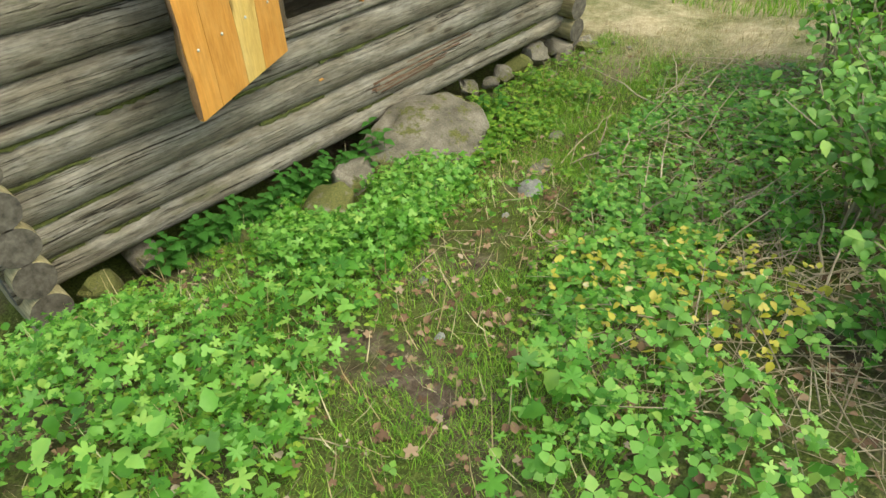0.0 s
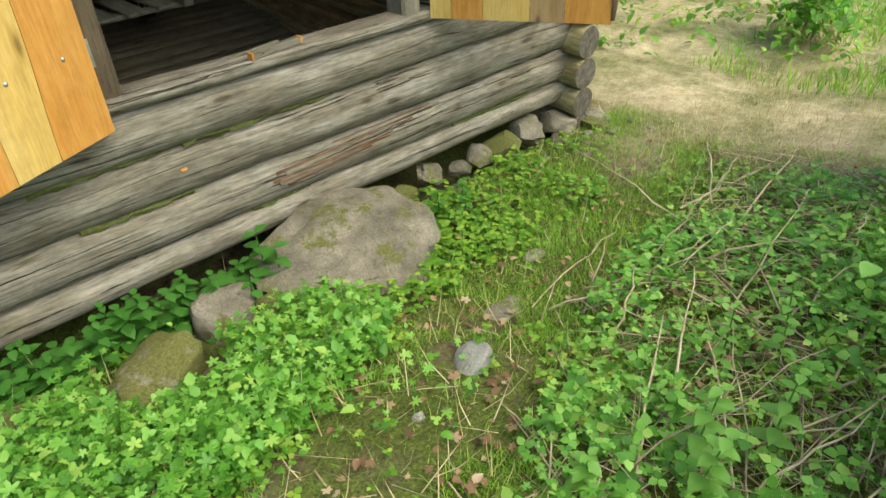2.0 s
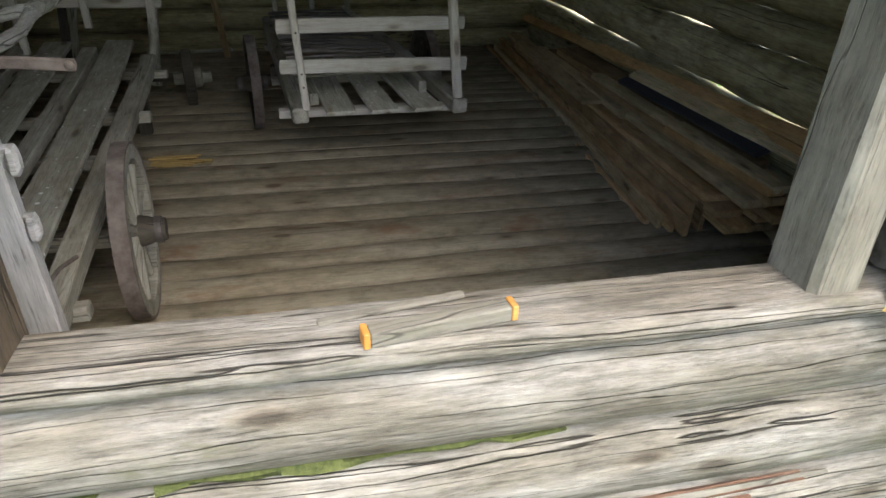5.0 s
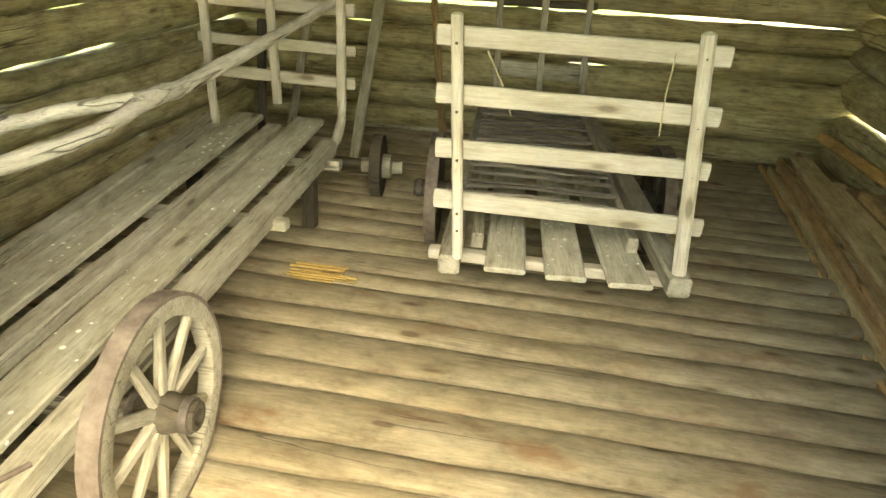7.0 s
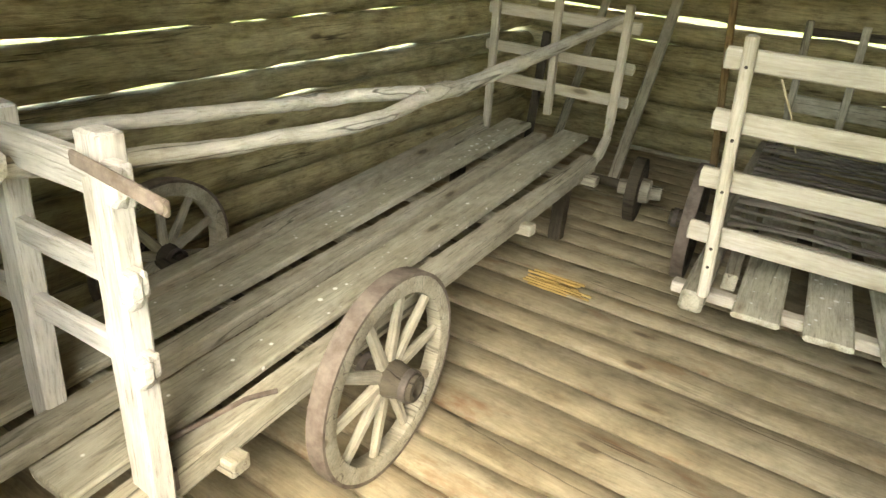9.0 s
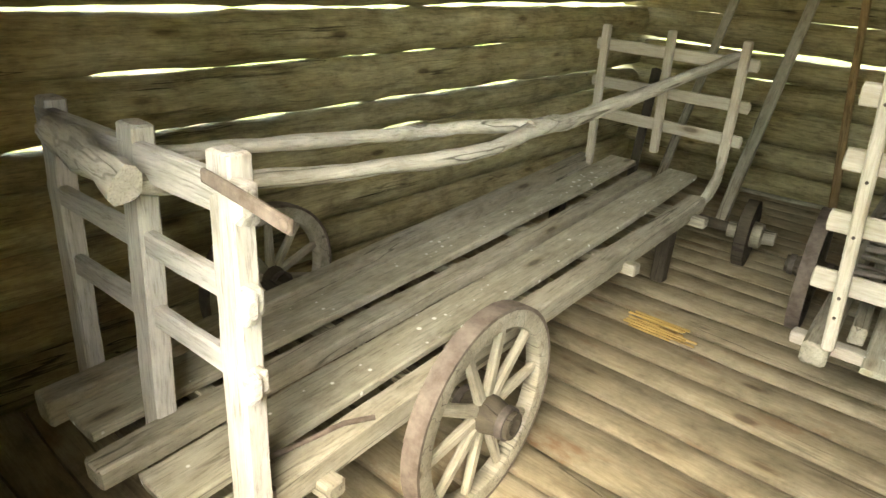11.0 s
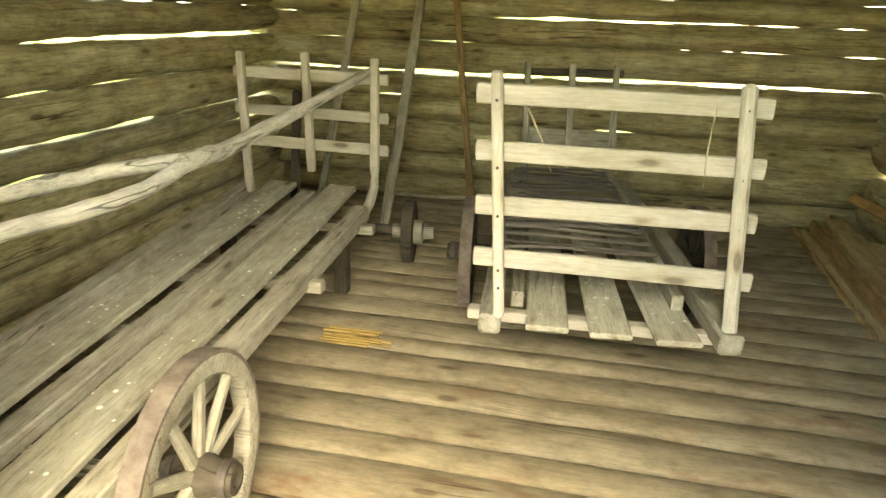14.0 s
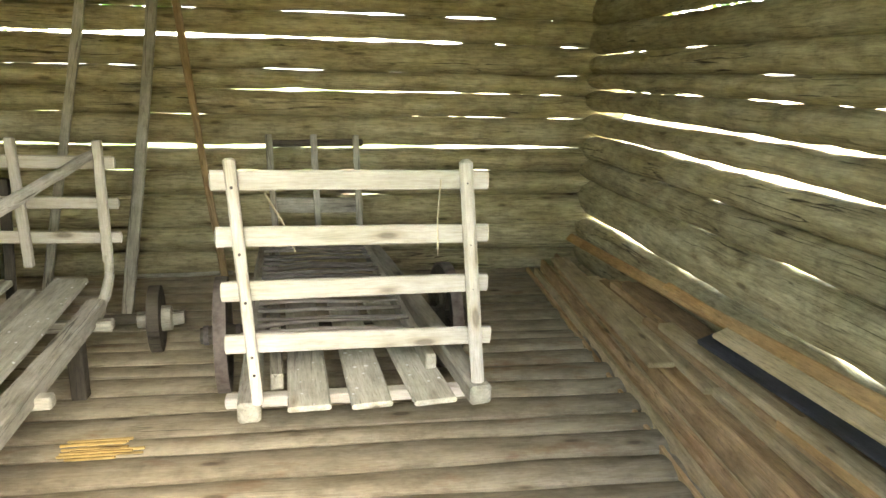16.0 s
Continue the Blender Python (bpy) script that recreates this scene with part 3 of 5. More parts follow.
# door posts
for x, mat, lab, r in ((-0.065, POST_WOOD, "dark weathered door post with a rough edge", 0.13), (1.528, POST_PALE, "squared grey door post", 0.118)):
    post = thing("door_post", (x, 0.06, 0.99), lab, "post", kind="structure")
    board("post", (x, 0.06, 0.985), (x, 0.06, 3.0), r, 0.15, mat, post, up=(0, 1, 0), wob=0.008, bev=0.014, seg=22)


# doors of new boards, swung outwards
def leaf(name, hinge, tip, z0, z1, mats, label, face, widths=None):
    d = Vector((tip[0] - hinge[0], tip[1] - hinge[1], 0))
    width = d.length
    d.normalize()
    n = Vector((-d.y, d.x, 0)) * face
    th = thing(name, (hinge[0], hinge[1], z0), label, "door", kind="structure")
    edges = [0]
    rr = random.Random(len(name))
    for i in range(len(mats)):
        edges.append(edges[-1] + (widths[i] if widths else rr.uniform(0.85, 1.15)))
    edges = [e / edges[-1] * width for e in edges]
    for i, mt in enumerate(mats):
        c = Vector((hinge[0], hinge[1], 0)) + d * (edges[i] + edges[i + 1]) / 2
        w = edges[i + 1] - edges[i] - 0.003
        nb = 26

        def wave(k, t):
            if k in (0, len(mats)):
                return 0.004 * math.sin(5 * t + k)
            return 0.030 * (-1 if k % 2 else 1) * (t - 0.5) + 0.012 * math.sin(6.1 * t + 2.3 * k) + 0.004 * math.sin(17 * t + k)

        v, f = [], []
        for j in range(nb + 1):
            t = j / nb
            z = z0 + (z1 - z0) * t
            wl = -w / 2 + wave(i, t)
            wr = w / 2 + wave(i + 1, t)
            for o, y in ((wl, -0.012), (wr, -0.012), (wr, 0.012), (wl, 0.012)):
                v.append((z - z0, o, y))
        for j in range(nb):
            for q in range(4):
                a, b = j * 4 + q, j * 4 + (q + 1) % 4
                f.append((a, b, b + 4, a + 4))
        f += [(3, 2, 1, 0), tuple(range(nb * 4, nb * 4 + 4))]
        m = Matrix((Vector((0, 0, 1)), d, n)).transposed().to_4x4()
        m.translation = (c.x, c.y, z0)
        bd = put("door_board", mesh_of("door_board", v, f, mt, False), m, th)
        for zz in (z0 + 0.33, z0 + 1.25):
            bolt(bd, Vector((c.x, c.y, zz)) + n * 0.0125, n)
    for zz in (z0 + 0.33, z0 + 1.25):
        p = Vector((hinge[0], hinge[1], zz)) - n * 0.026
        board("ledge", p + d * 0.03, p + d * (width - 0.06), 0.12, 0.025, DOOR_YELLOW, th, up=tuple(n))
    return th, d, n


leaf_l, dl, nl = leaf("door_1", (-0.09, -0.085), (-0.89, -0.475), 0.93, 2.98, [DOOR_ORANGE, DOOR_YELLOW, DOOR_ORANGE, DOOR_ORANGE], "new plank door of orange and yellow boards, swung open", 1)
leaf_r, dr, nr = leaf("door_2", (1.63, -0.035), (2.21, -0.78), 0.98, 2.98, [DOOR_YELLOW, DOOR_ORANGE, DOOR_YELLOW, DOOR_BROWN, DOOR_ORANGE], "new plank door of mixed stained boards, swung open", -1, widths=(0.42, 1.05, 0.95, 1.05, 1.1))
# bark left on the outer edges
for th, hx, hy, d, wid, z0 in ((leaf_l, -0.09, -0.085, dl, 0.89, 0.93), (leaf_r, 1.63, -0.035, dr, 0.944, 0.98)):
    e = Vector((hx, hy, 0)) + d * (wid - 0.0)
    pole("bark_edge", [(e.x, e.y, z0 + 0.02), (e.x, e.y, z0 + 0.7), (e.x, e.y, 2.96)], 0.014, 0.011, BARK, th, "strip of dark bark", extra=6, bend=0.006, wob=0.3)
# hinges
for x, y, z, th in ((-0.085, -0.03, 1.22, leaf_l), (1.60, -0.03, 1.27, leaf_r)):
    board("hinge_plate", (x, y, z - 0.055), (x, y, z + 0.055), 0.045, 0.006, STEEL, th, "galvanised hinge plate", up=(0, -1, 0), wob=0, bev=0.002, seg=4)
    pole("hinge_pin", [(x - 0.025, y - 0.006, z - 0.06), (x - 0.025, y - 0.006, z + 0.06)], 0.007, 0.007, STEEL, th, "steel hinge pin", wob=0)
# hook on the far door
e = Vector((1.63, -0.035, 1.25)) + dr * 0.72 + nr * 0.03
pole("hook", [e + Vector((-0.05, 0, 0.0)), e, e + Vector((0.05, -0.01, 0.005))], 0.004, 0.003, DARK_IRON, leaf_r, "dark wire hook", wob=0)
pole("chain", [e, e + Vector((0, 0, 0.09)), e + Vector((0.01, 0, 0.2))], 0.005, 0.004, DARK_IRON, leaf_r, "dark iron chain", wob=0.3, extra=6)

# small block and splinter on the sill
block = thing("wood_block", (0.72, 0.02, 1.0), "small grey wood offcut on the sill", "wood block")
board("block", (0.585, -0.015, 1.036), (0.845, 0.015, 1.040), 0.035, 0.03, POST_PALE, block, wob=0.001, bev=0.003)
for x, y, d in ((0.585, -0.015, -1), (0.845, 0.015, 1)):
    board("cut_end", (x, y, 1.036 + 0.004 * (d > 0)), (x + 0.012 * d, y + 0.0014 * d, 1.036 + 0.004 * (d > 0)), 0.037, 0.032, DOOR_ORANGE, block, "fresh orange cut end", wob=0, bev=0.002, seg=4)
chip = thing("wood_chip", (0.15, -0.035, 0.63), "orange wood chip on the wall log", "wood chip")
board("chip", (0.135, -0.042, 0.640), (0.165, -0.042, 0.646), 0.03, 0.007, DOOR_ORANGE, chip, wob=0.002, bev=0.002, seg=4)
spl = thing("splinter", (0.66, 0.06, 1.01), "grey wooden splinter on the sill", "splinter")
board("splinter", (0.50, 0.06, 1.024), (0.78, 0.09, 1.034), 0.02, 0.01, POST_PALE, spl, wob=0.002, bev=0.003)

# rotten stretch in the wall
rot = thing("rotten_patch", (1.1, -0.03, 0.5), "reddish rotten stretch of the wall log", "rotten wood", kind="structure")
qr = random.Random(12)
for i in range(11):
    k = i / 10
    ang = radians(-8 + 66 * k)
    y, z = 0.042 - 0.085 * math.cos(ang), 0.388 + 0.096 * math.sin(ang)
    x0, x1 = 0.54 + 0.16 * abs(k - 0.35) + qr.uniform(0, 0.08), 1.15 + 0.5 * k + qr.uniform(-0.12, 0.10)
    board("splinter", (x0, y, z - 0.006), (x1, y + 0.004, z + 0.012), qr.uniform(0.014, 0.024), 0.014, (RED_ROT, POST_PALE)[i % 2], rot, up=(0, -math.cos(ang), math.sin(ang)), wob=0.006, bev=0.004, seg=14, taper=0.55)


# ---- carts ----
def wheel(parent, name, centre, yaw, R, spokes=10, hub_r=0.055, hub_l=0.2, mat=GREY_BEAM, tyre=True, tilt=0.0, phase=0.15, w=0.05):
    """A spoked wheel whose axle points along the local x axis, turned by yaw."""
    M = Matrix.Translation(centre) @ Matrix.Rotation(radians(yaw), 4, "Z") @ Matrix.Rotation(radians(tilt), 4, "Y")
    wh = put(name, lathe("hub", [(0.0, -hub_l * 0.45), (hub_r * 0.62, -hub_l * 0.45), (hub_r * 0.7, -hub_l * 0.4), (hub_r, -0.03), (hub_r * 1.05, 0.0), (hub_r, 0.03), (hub_r * 0.8, hub_l * 0.35), (hub_r * 0.72, hub_l * 0.55), (hub_r * 0.45, hub_l * 0.56), (hub_r * 0.42, hub_l * 0.45), (0.0, hub_l * 0.45)], DARK_WOOD, 16), M, parent, "dark worn wheel hub")
    ri = R - 0.065
    put("rim", lathe("rim", [(ri, -w / 2), (ri + 0.004, -w / 2 - 0.003), (R - 0.012, -w / 2 - 0.003), (R - 0.010, -w / 2), (R - 0.010, w / 2), (R - 0.012, w / 2 + 0.003), (ri + 0.004, w / 2 + 0.003), (ri, w / 2), (ri, -w / 2)], mat, 48, True), M, wh)
    if tyre:
        put("tyre", lathe("tyre", [(R - 0.011, -w / 2 - 0.004), (R, -w / 2 - 0.004), (R + 0.001, 0), (R, w / 2 + 0.004), (R - 0.011, w / 2 + 0.004), (R - 0.011, -w / 2 - 0.004)], IRON, 48, True), M, wh, "rusty iron tyre")
    me = None
    for i in range(spokes):
        a = phase + 2 * math.pi * i / spokes
        L = ri - hub_r * 0.8 + 0.01
        if me is None:
            me = board_mesh("spoke", L, 0.042, 0.030, mat, wob=0.002, bev=0.009, seg=6, taper=0.8, seed=4)
        d = Vector((0, math.cos(a), math.sin(a)))
        mm = Matrix((d, Vector((0, -math.sin(a), math.cos(a))), Vector((1, 0, 0)))).transposed().to_4x4()
        mm.translation = d * hub_r * 0.8
        put("spoke", me, M @ mm, wh)
    for x in (-hub_l * 0.36, hub_l * 0.42):
        put("hub_band", lathe("hub_band", [(hub_r * 0.78, x - 0.012), (hub_r * 0.9, x - 0.012), (hub_r * 0.88, x + 0.012), (hub_r * 0.76, x + 0.012), (hub_r * 0.78, x - 0.012)], DARK_IRON, 20, True), M, wh, "dark iron hub band")
    return wh


def lathe(name, prof, mat, n=24, ring=False):
    """A body of revolution about the local x axis; prof rows are radius and place along the axis."""
    verts, faces = [], []
    for r, x in prof:
        verts += [(x, r * math.cos(2 * math.pi * k / n), r * math.sin(2 * math.pi * k / n)) for k in range(n)]
    for i in range(len(prof) - 1):
        for k in range(n):
            a, b = i * n + k, i * n + (k + 1) % n
            faces.append((a, a + n, b + n, b))
    me = mesh_of(name, verts, faces, mat)
    bm = bmesh.new()
    bm.from_mesh(me)
    bmesh.ops.remove_doubles(bm, verts=bm.verts, dist=1e-5)
    bmesh.ops.recalc_face_normals(bm, faces=bm.faces)
    bm.to_mesh(me)
    bm.free()
    return me


SHIFT[0] = INSIDE
# the long flat cart
ZB = 0.955
cart = thing("hay_cart", (-0.6, 2.2, Z_FLOOR), "long grey wooden hay cart with plank bed, dusty", "cart")
A, B = Vector((-0.17, 0.66, 0)), Vector((-0.28, 3.66, 0))


def bed(u, s, z):
    """A point on the bed: u across from the near-side beam, s along from the front."""
    d = (B - A).normalized()
    n = Vector((-d.y, d.x, 0))
    p = A + d * s + n * u
    return Vector((p.x, p.y, z - 0.11 + 0.052 * s))


board("side_beam", bed(0.04, 0.02, ZB - 0.035), bed(0.04, 2.86, ZB - 0.035), 0.085, 0.085, GREY_BEAM, cart, wob=0.008, seg=20)
board("plank", bed(0.21, -0.02, ZB - 0.008), bed(0.222, 3.12, ZB + 0.01), 0.168, 0.032, GREY_BOARD, cart, wob=0.006, seg=20)
board("middle_beam", bed(0.375, -0.09, ZB + 0.0), bed(0.385, 2.96, ZB + 0.0), 0.085, 0.06, GREY_BEAM, cart, wob=0.008, seg=20)
board("plank", bed(0.59, -0.03, ZB - 0.008), bed(0.58, 3.12, ZB + 0.01), 0.16, 0.032, GREY_BOARD, cart, wob=0.006, seg=20)
board("side_beam", bed(0.775, -0.05, ZB - 0.03), bed(0.79, 3.05, ZB - 0.03), 0.085, 0.085, GREY_BEAM, cart, wob=0.008, seg=20)
for s, u0, u1, zz in ((0.32, -0.04, 0.85, ZB - 0.075), (0.84, -0.02, 0.86, ZB - 0.12), (1.45, 0.06, 0.85, ZB - 0.075), (1.98, -0.06, 0.86, ZB - 0.072), (2.72, -0.08, 0.88, ZB - 0.075)):
    board("crosspiece", bed(u0, s, zz), bed(u1, s, zz), 0.06, 0.05, GREY_BEAM, cart, wob=0.005)
board("peg", bed(-0.05, 0.14, ZB - 0.06), bed(0.02, 0.13, ZB - 0.055), 0.05, 0.05, WHITE_WOOD, cart, "pale wooden peg")
pole("iron_bolt", [bed(0.0, 0.15, ZB - 0.02), bed(0.0, 0.15, ZB + 0.035)], 0.012, 0.011, IRON, cart, "rusty iron bolt")
pole("axle", [(-0.06, 1.50, 0.795), (-1.32, 1.55, 0.77)], 0.028, 0.028, DARK_WOOD, cart, "dark wooden axle", extra=3)
wheel(cart, "wheel", (-0.09, 1.50, zf(1.5) + 0.346), 4, 0.345, phase=0.1, hub_r=0.06)
wheel(cart, "wheel", (-1.30, 1.58, zf(1.58) + 0.321), 184, 0.32, phase=0.3)
for s, u in ((2.72, 0.1), (2.72, 0.76)):
    p = bed(u, s, 0)
    board("leg", (p.x, p.y, zf(p.y)), (p.x, p.y, ZB - 0.07), 0.07, 0.07, DARK_WOOD, cart)
pole("draw_iron", [bed(0.10, 0.22, ZB + 0.02), bed(0.05, 0.42, ZB + 0.03), bed(0.015, 0.50, ZB + 0.02)], 0.008, 0.007, IRON, cart, "thin rusty iron rod", extra=3)

# front frame of the long cart
HY = 0.775
for x0, x1, zb, zt in ((-0.19, -0.232, 0.80, 1.685), (-0.625, -0.61, 0.78, 1.665), (-1.08, -1.10, 0.76, 1.64)):
    board("frame_post", (x0, HY, zb), (x1, HY + 0.02, zt), 0.085, 0.055, WHITE_WOOD, cart, "bleached upright post", up=(0, -1, 0), wob=0.005, seg=12)
for z0, z1 in ((1.585, 1.60), (1.375, 1.395), (1.165, 1.205)):
    board("frame_rail", (-1.15, HY + 0.0, z0 - 0.01), (-0.14, HY + 0.012, z1), 0.06 if z0 < 1.5 else 0.085, 0.03, WHITE_WOOD, cart, "bleached cross rail", up=(0, -1, 0), wob=0.004)
for z in (1.60, 1.39, 1.20):
    board("tenon", (-0.165, HY - 0.01, z), (-0.132, HY - 0.01, z), 0.075, 0.04, WHITE_WOOD, cart, "projecting tenon end", up=(0, -1, 0), wob=0.002, bev=0.01, seg=4)
board("iron_strap", (-0.225, HY - 0.04, 1.648), (0.06, HY - 0.05, 1.632), 0.03, 0.012, IRON, cart, "rusty iron strap", up=(0, -1, 0), wob=0.002, bev=0.004)
bolt(cart, (0.045, HY - 0.057, 1.634), (0, -1, 0), IRON, 0.012)

# rear rack of the long cart
RY = 3.65
for x0, x1, z0, z1 in ((-1.015, -1.03, 0.98, 1.765), (-0.64, -0.662, 1.13, 1.772), (-0.27, -0.268, 1.15, 1.762)):
    board("rack_post", (x0, RY - 0.03, z0), (x1, RY - 0.02, z1), 0.045, 0.035, PALE_SLAT, cart, up=(0, -1, 0), wob=0.004, seg=10)
pole("curved_foot", [(-0.262, RY - 0.03, 1.19), (-0.265, RY - 0.035, 1.08), (-0.29, RY - 0.05, 0.98), (-0.33, RY - 0.06, 0.90)], 0.02, 0.03, GREY_BEAM, cart, "bent grey foot of the rack", extra=3, seed=2)
for z0, z1 in ((1.65, 1.635), (1.445, 1.435), (1.28, 1.262)):
    board("rack_slat", (-1.09, RY, z0 + 0.008), (-0.20, RY + 0.01, z1 + 0.008), 0.062, 0.022, PALE_SLAT, cart, "pale thin slat", up=(0, -1, 0), wob=0.004)
board("brace", (-0.90, 3.95, 0.72), (-0.78, 3.80, 1.55), 0.05, 0.03, DARK_WOOD, cart, up=(0, -1, 0))

# forked pole lying over the cart
fork = thing("forked_pole", (-0.5, 0.9, 1.55), "long peeled forked pole lying across the cart racks", "pole")
pole("stem", [(-0.475, 2.15, 1.49), (-0.47, 2.45, 1.49), (-0.42, 2.9, 1.555), (-0.36, 3.3, 1.625), (-0.30, 3.66, 1.69)], 0.034, 0.022, POLE_WOOD, fork, extra=4, bend=0.004, wob=0.06, sides=12, seed=5)
pole("butt", [(-0.86, 0.70, 1.605), (-0.74, 0.70, 1.60), (-0.60, 0.70, 1.585), (-0.485, 0.70, 1.565)], 0.036, 0.042, POLE_WOOD, fork, "knobby thick butt end", extra=3, bend=0.006, wob=0.14, sides=12, seed=9)
pole("branch", [(-0.535, 0.70, 1.555), (-0.52, 0.9, 1.520), (-0.49, 1.25, 1.488), (-0.46, 1.6, 1.468), (-0.445, 1.9, 1.466), (-0.468, 2.2, 1.488)], 0.023, 0.027, POLE_WOOD, fork, extra=4, bend=0.004, wob=0.08, sides=12, seed=6)
pole("branch", [(-0.72, 0.75, 1.575), (-0.67, 0.95, 1.555), (-0.645, 1.2, 1.545), (-0.635, 1.5, 1.525), (-0.63, 1.72, 1.505), (-0.57, 1.9, 1.515), (-0.475, 2.25, 1.492)], 0.020, 0.024, POLE_WOOD, fork, extra=4, bend=0.005, wob=0.10, sides=12, seed=7)

# second cart with the slatted rack
cart2 = thing("rack_cart", (0.9, 3.6, Z_FLOOR), "low wooden cart with a pale slatted front rack and stick lattice", "cart")
NEAR = Matrix.Translation((0.88, 0.285, 2.042)) @ Matrix.Scale(0.92, 4) @ Matrix.Translation((-0.85, -0.28, -2.02))
SHIFT[0] = INSIDE @ NEAR
board("runner", (0.515, 2.50, 0.825), (0.33, 4.95, 0.86), 0.085, 0.085, GREY_BEAM, cart2, wob=0.006, seg=14, bev=0.012)
board("runner", (1.435, 2.565, 0.825), (1.08, 4.95, 0.86), 0.095, 0.085, GREY_BEAM, cart2, wob=0.006, seg=14, bev=0.012)
board("inner_beam", (1.255, 2.80, 0.885), (0.98, 4.98, 0.93), 0.045, 0.07, GREY_BEAM, cart2, wob=0.006, seg=12)
board("inner_beam", (0.60, 2.72, 0.86), (0.40, 4.96, 0.90), 0.05, 0.07, GREY_BEAM, cart2, wob=0.006, seg=12)
for y, z in ((2.70, 0.79), (3.4, 0.78), (4.3, 0.79)):
    board("crosspiece", (0.40 - (y - 2.7) * 0.06, y, z), (1.47 - (y - 2.7) * 0.14, y + 0.02, z), 0.06, 0.045, PALE_SLAT if y < 3 else GREY_BEAM, cart2, wob=0.004)
for x0, x1, w in ((0.735, 0.64, 0.165), (0.985, 0.86, 0.16), (1.232, 1.07, 0.17)):
    board("bed_board", (x0 + 0.006, 2.515, 0.832), (x1, 3.75, 0.85), w, 0.025, GREY_BOARD, cart2, wob=0.004, bev=0.012, round_end=True)
for x0, x1, z, dz in ((0.409, 1.449, 1.705, -0.012), (0.417, 1.456, 1.495, -0.012), (0.424, 1.462, 1.284, -0.008), (0.427, 1.484, 1.075, -0.026)):
    board("rack_slat", (x0, 2.60, z), (x1, 2.69, z + dz), 0.075, 0.022, PALE_SLAT, cart2, "pale planed slat", up=(0.09, -1, 0), wob=0.002, bev=0.005, seg=14)
board("rack_post", (0.555, 2.520, 0.86), (0.489, 2.565, 1.79), 0.040, 0.04, PALE_SLAT, cart2, "pale squared post", up=(0, -1, 0), wob=0.002, bev=0.008)
board("rack_post", (1.418, 2.615, 0.86), (1.346, 2.648, 1.78), 0.052, 0.042, PALE_SLAT, cart2, "pale squared post", up=(0, -1, 0), wob=0.002, bev=0.012)
for x, y, z in ((0.496, 2.536, 1.69), (0.513, 2.526, 1.45), (0.526, 2.517, 1.27), (0.541, 2.507, 1.06), (0.546, 2.503, 0.99)):
    bolt(cart2, (x, y - 0.005, z), (0, -1, 0), DARK_IRON, 0.006)
for x, z in ((1.353, 1.69), (1.372, 1.45), (1.386, 1.27), (1.402, 1.06), (1.408, 0.99)):
    bolt(cart2, (x, 2.605 + 0.036 * (z - 0.99), z), (0, -1, 0), DARK_IRON, 0.006)
lr = random.Random(11)
board("lattice_rail", (0.52, 2.84, 0.955), (1.24, 2.93, 0.945), 0.03, 0.02, GREY_BEAM, cart2, wob=0.006)
for i in range(21):
    y = 2.95 + i * 0.095 + lr.uniform(-0.015, 0.015)
    k = (y - 2.9) / 2.0
    pole("lattice_stick", [(0.50 - 0.16 * k, y, 0.945 + lr.uniform(-0.01, 0.01)), (0.8 - 0.16 * k, y + lr.uniform(-0.02, 0.02), 0.955), (1.22 - 0.25 * k, y + lr.uniform(-0.02, 0.03), 0.95 + lr.uniform(-0.01, 0.01))], lr.uniform(0.009, 0.015), lr.uniform(0.007, 0.012), STICK_DARK, cart2, extra=2, bend=0.008, sides=7, seed=i)
SHIFT[0] = INSIDE
wheel(cart2, "wheel", (0.31, 3.42, zf(3) + 0.291), 186, 0.29, mat=DARK_WOOD, phase=0.2)
wheel(cart2, "wheel", (1.46, 3.62, zf(3) + 0.291), 6, 0.29, mat=DARK_WOOD, phase=0.2)
pole("axle", [(0.28, 3.42, 0.833), (1.48, 3.62, 0.833)], 0.03, 0.03, DARK_WOOD, cart2, "dark axle")
for x, y in ((0.45, 3.445), (1.25, 3.58)):
    board("bolster", (x, y, 0.82), (x, y, 0.92), 0.07, 0.07, DARK_WOOD, cart2)
SHIFT[0] = INSIDE @ NEAR
for x in (0.385, 0.69, 0.99):
    board("rear_post", (x + 0.02, 4.93, 0.90), (x - 0.01, 4.97, 1.665), 0.045, 0.035, GREY_BEAM, cart2, up=(0, -1, 0), wob=0.004)
board("rear_slat", (0.36, 4.99, 1.16), (1.03, 5.0, 1.16), 0.11, 0.02, GREY_BEAM, cart2, up=(0, -1, 0))
board("rear_slat", (0.36, 4.99, 1.60), (1.03, 5.0, 1.61), 0.05, 0.02, DARK_WOOD, cart2, up=(0, -1, 0))
pole("string", [(0.60, 2.60, 1.66), (0.66, 2.63, 1.54), (0.70, 2.66, 1.42)], 0.004, 0.003, STRING, cart2, "thin hanging cord", wob=0)
pole("string", [(1.255, 2.66, 1.70), (1.245, 2.66, 1.55), (1.25, 2.66, 1.40)], 0.003, 0.003, STRING, cart2, "thin hanging cord", wob=0)

SHIFT[0] = INSIDE
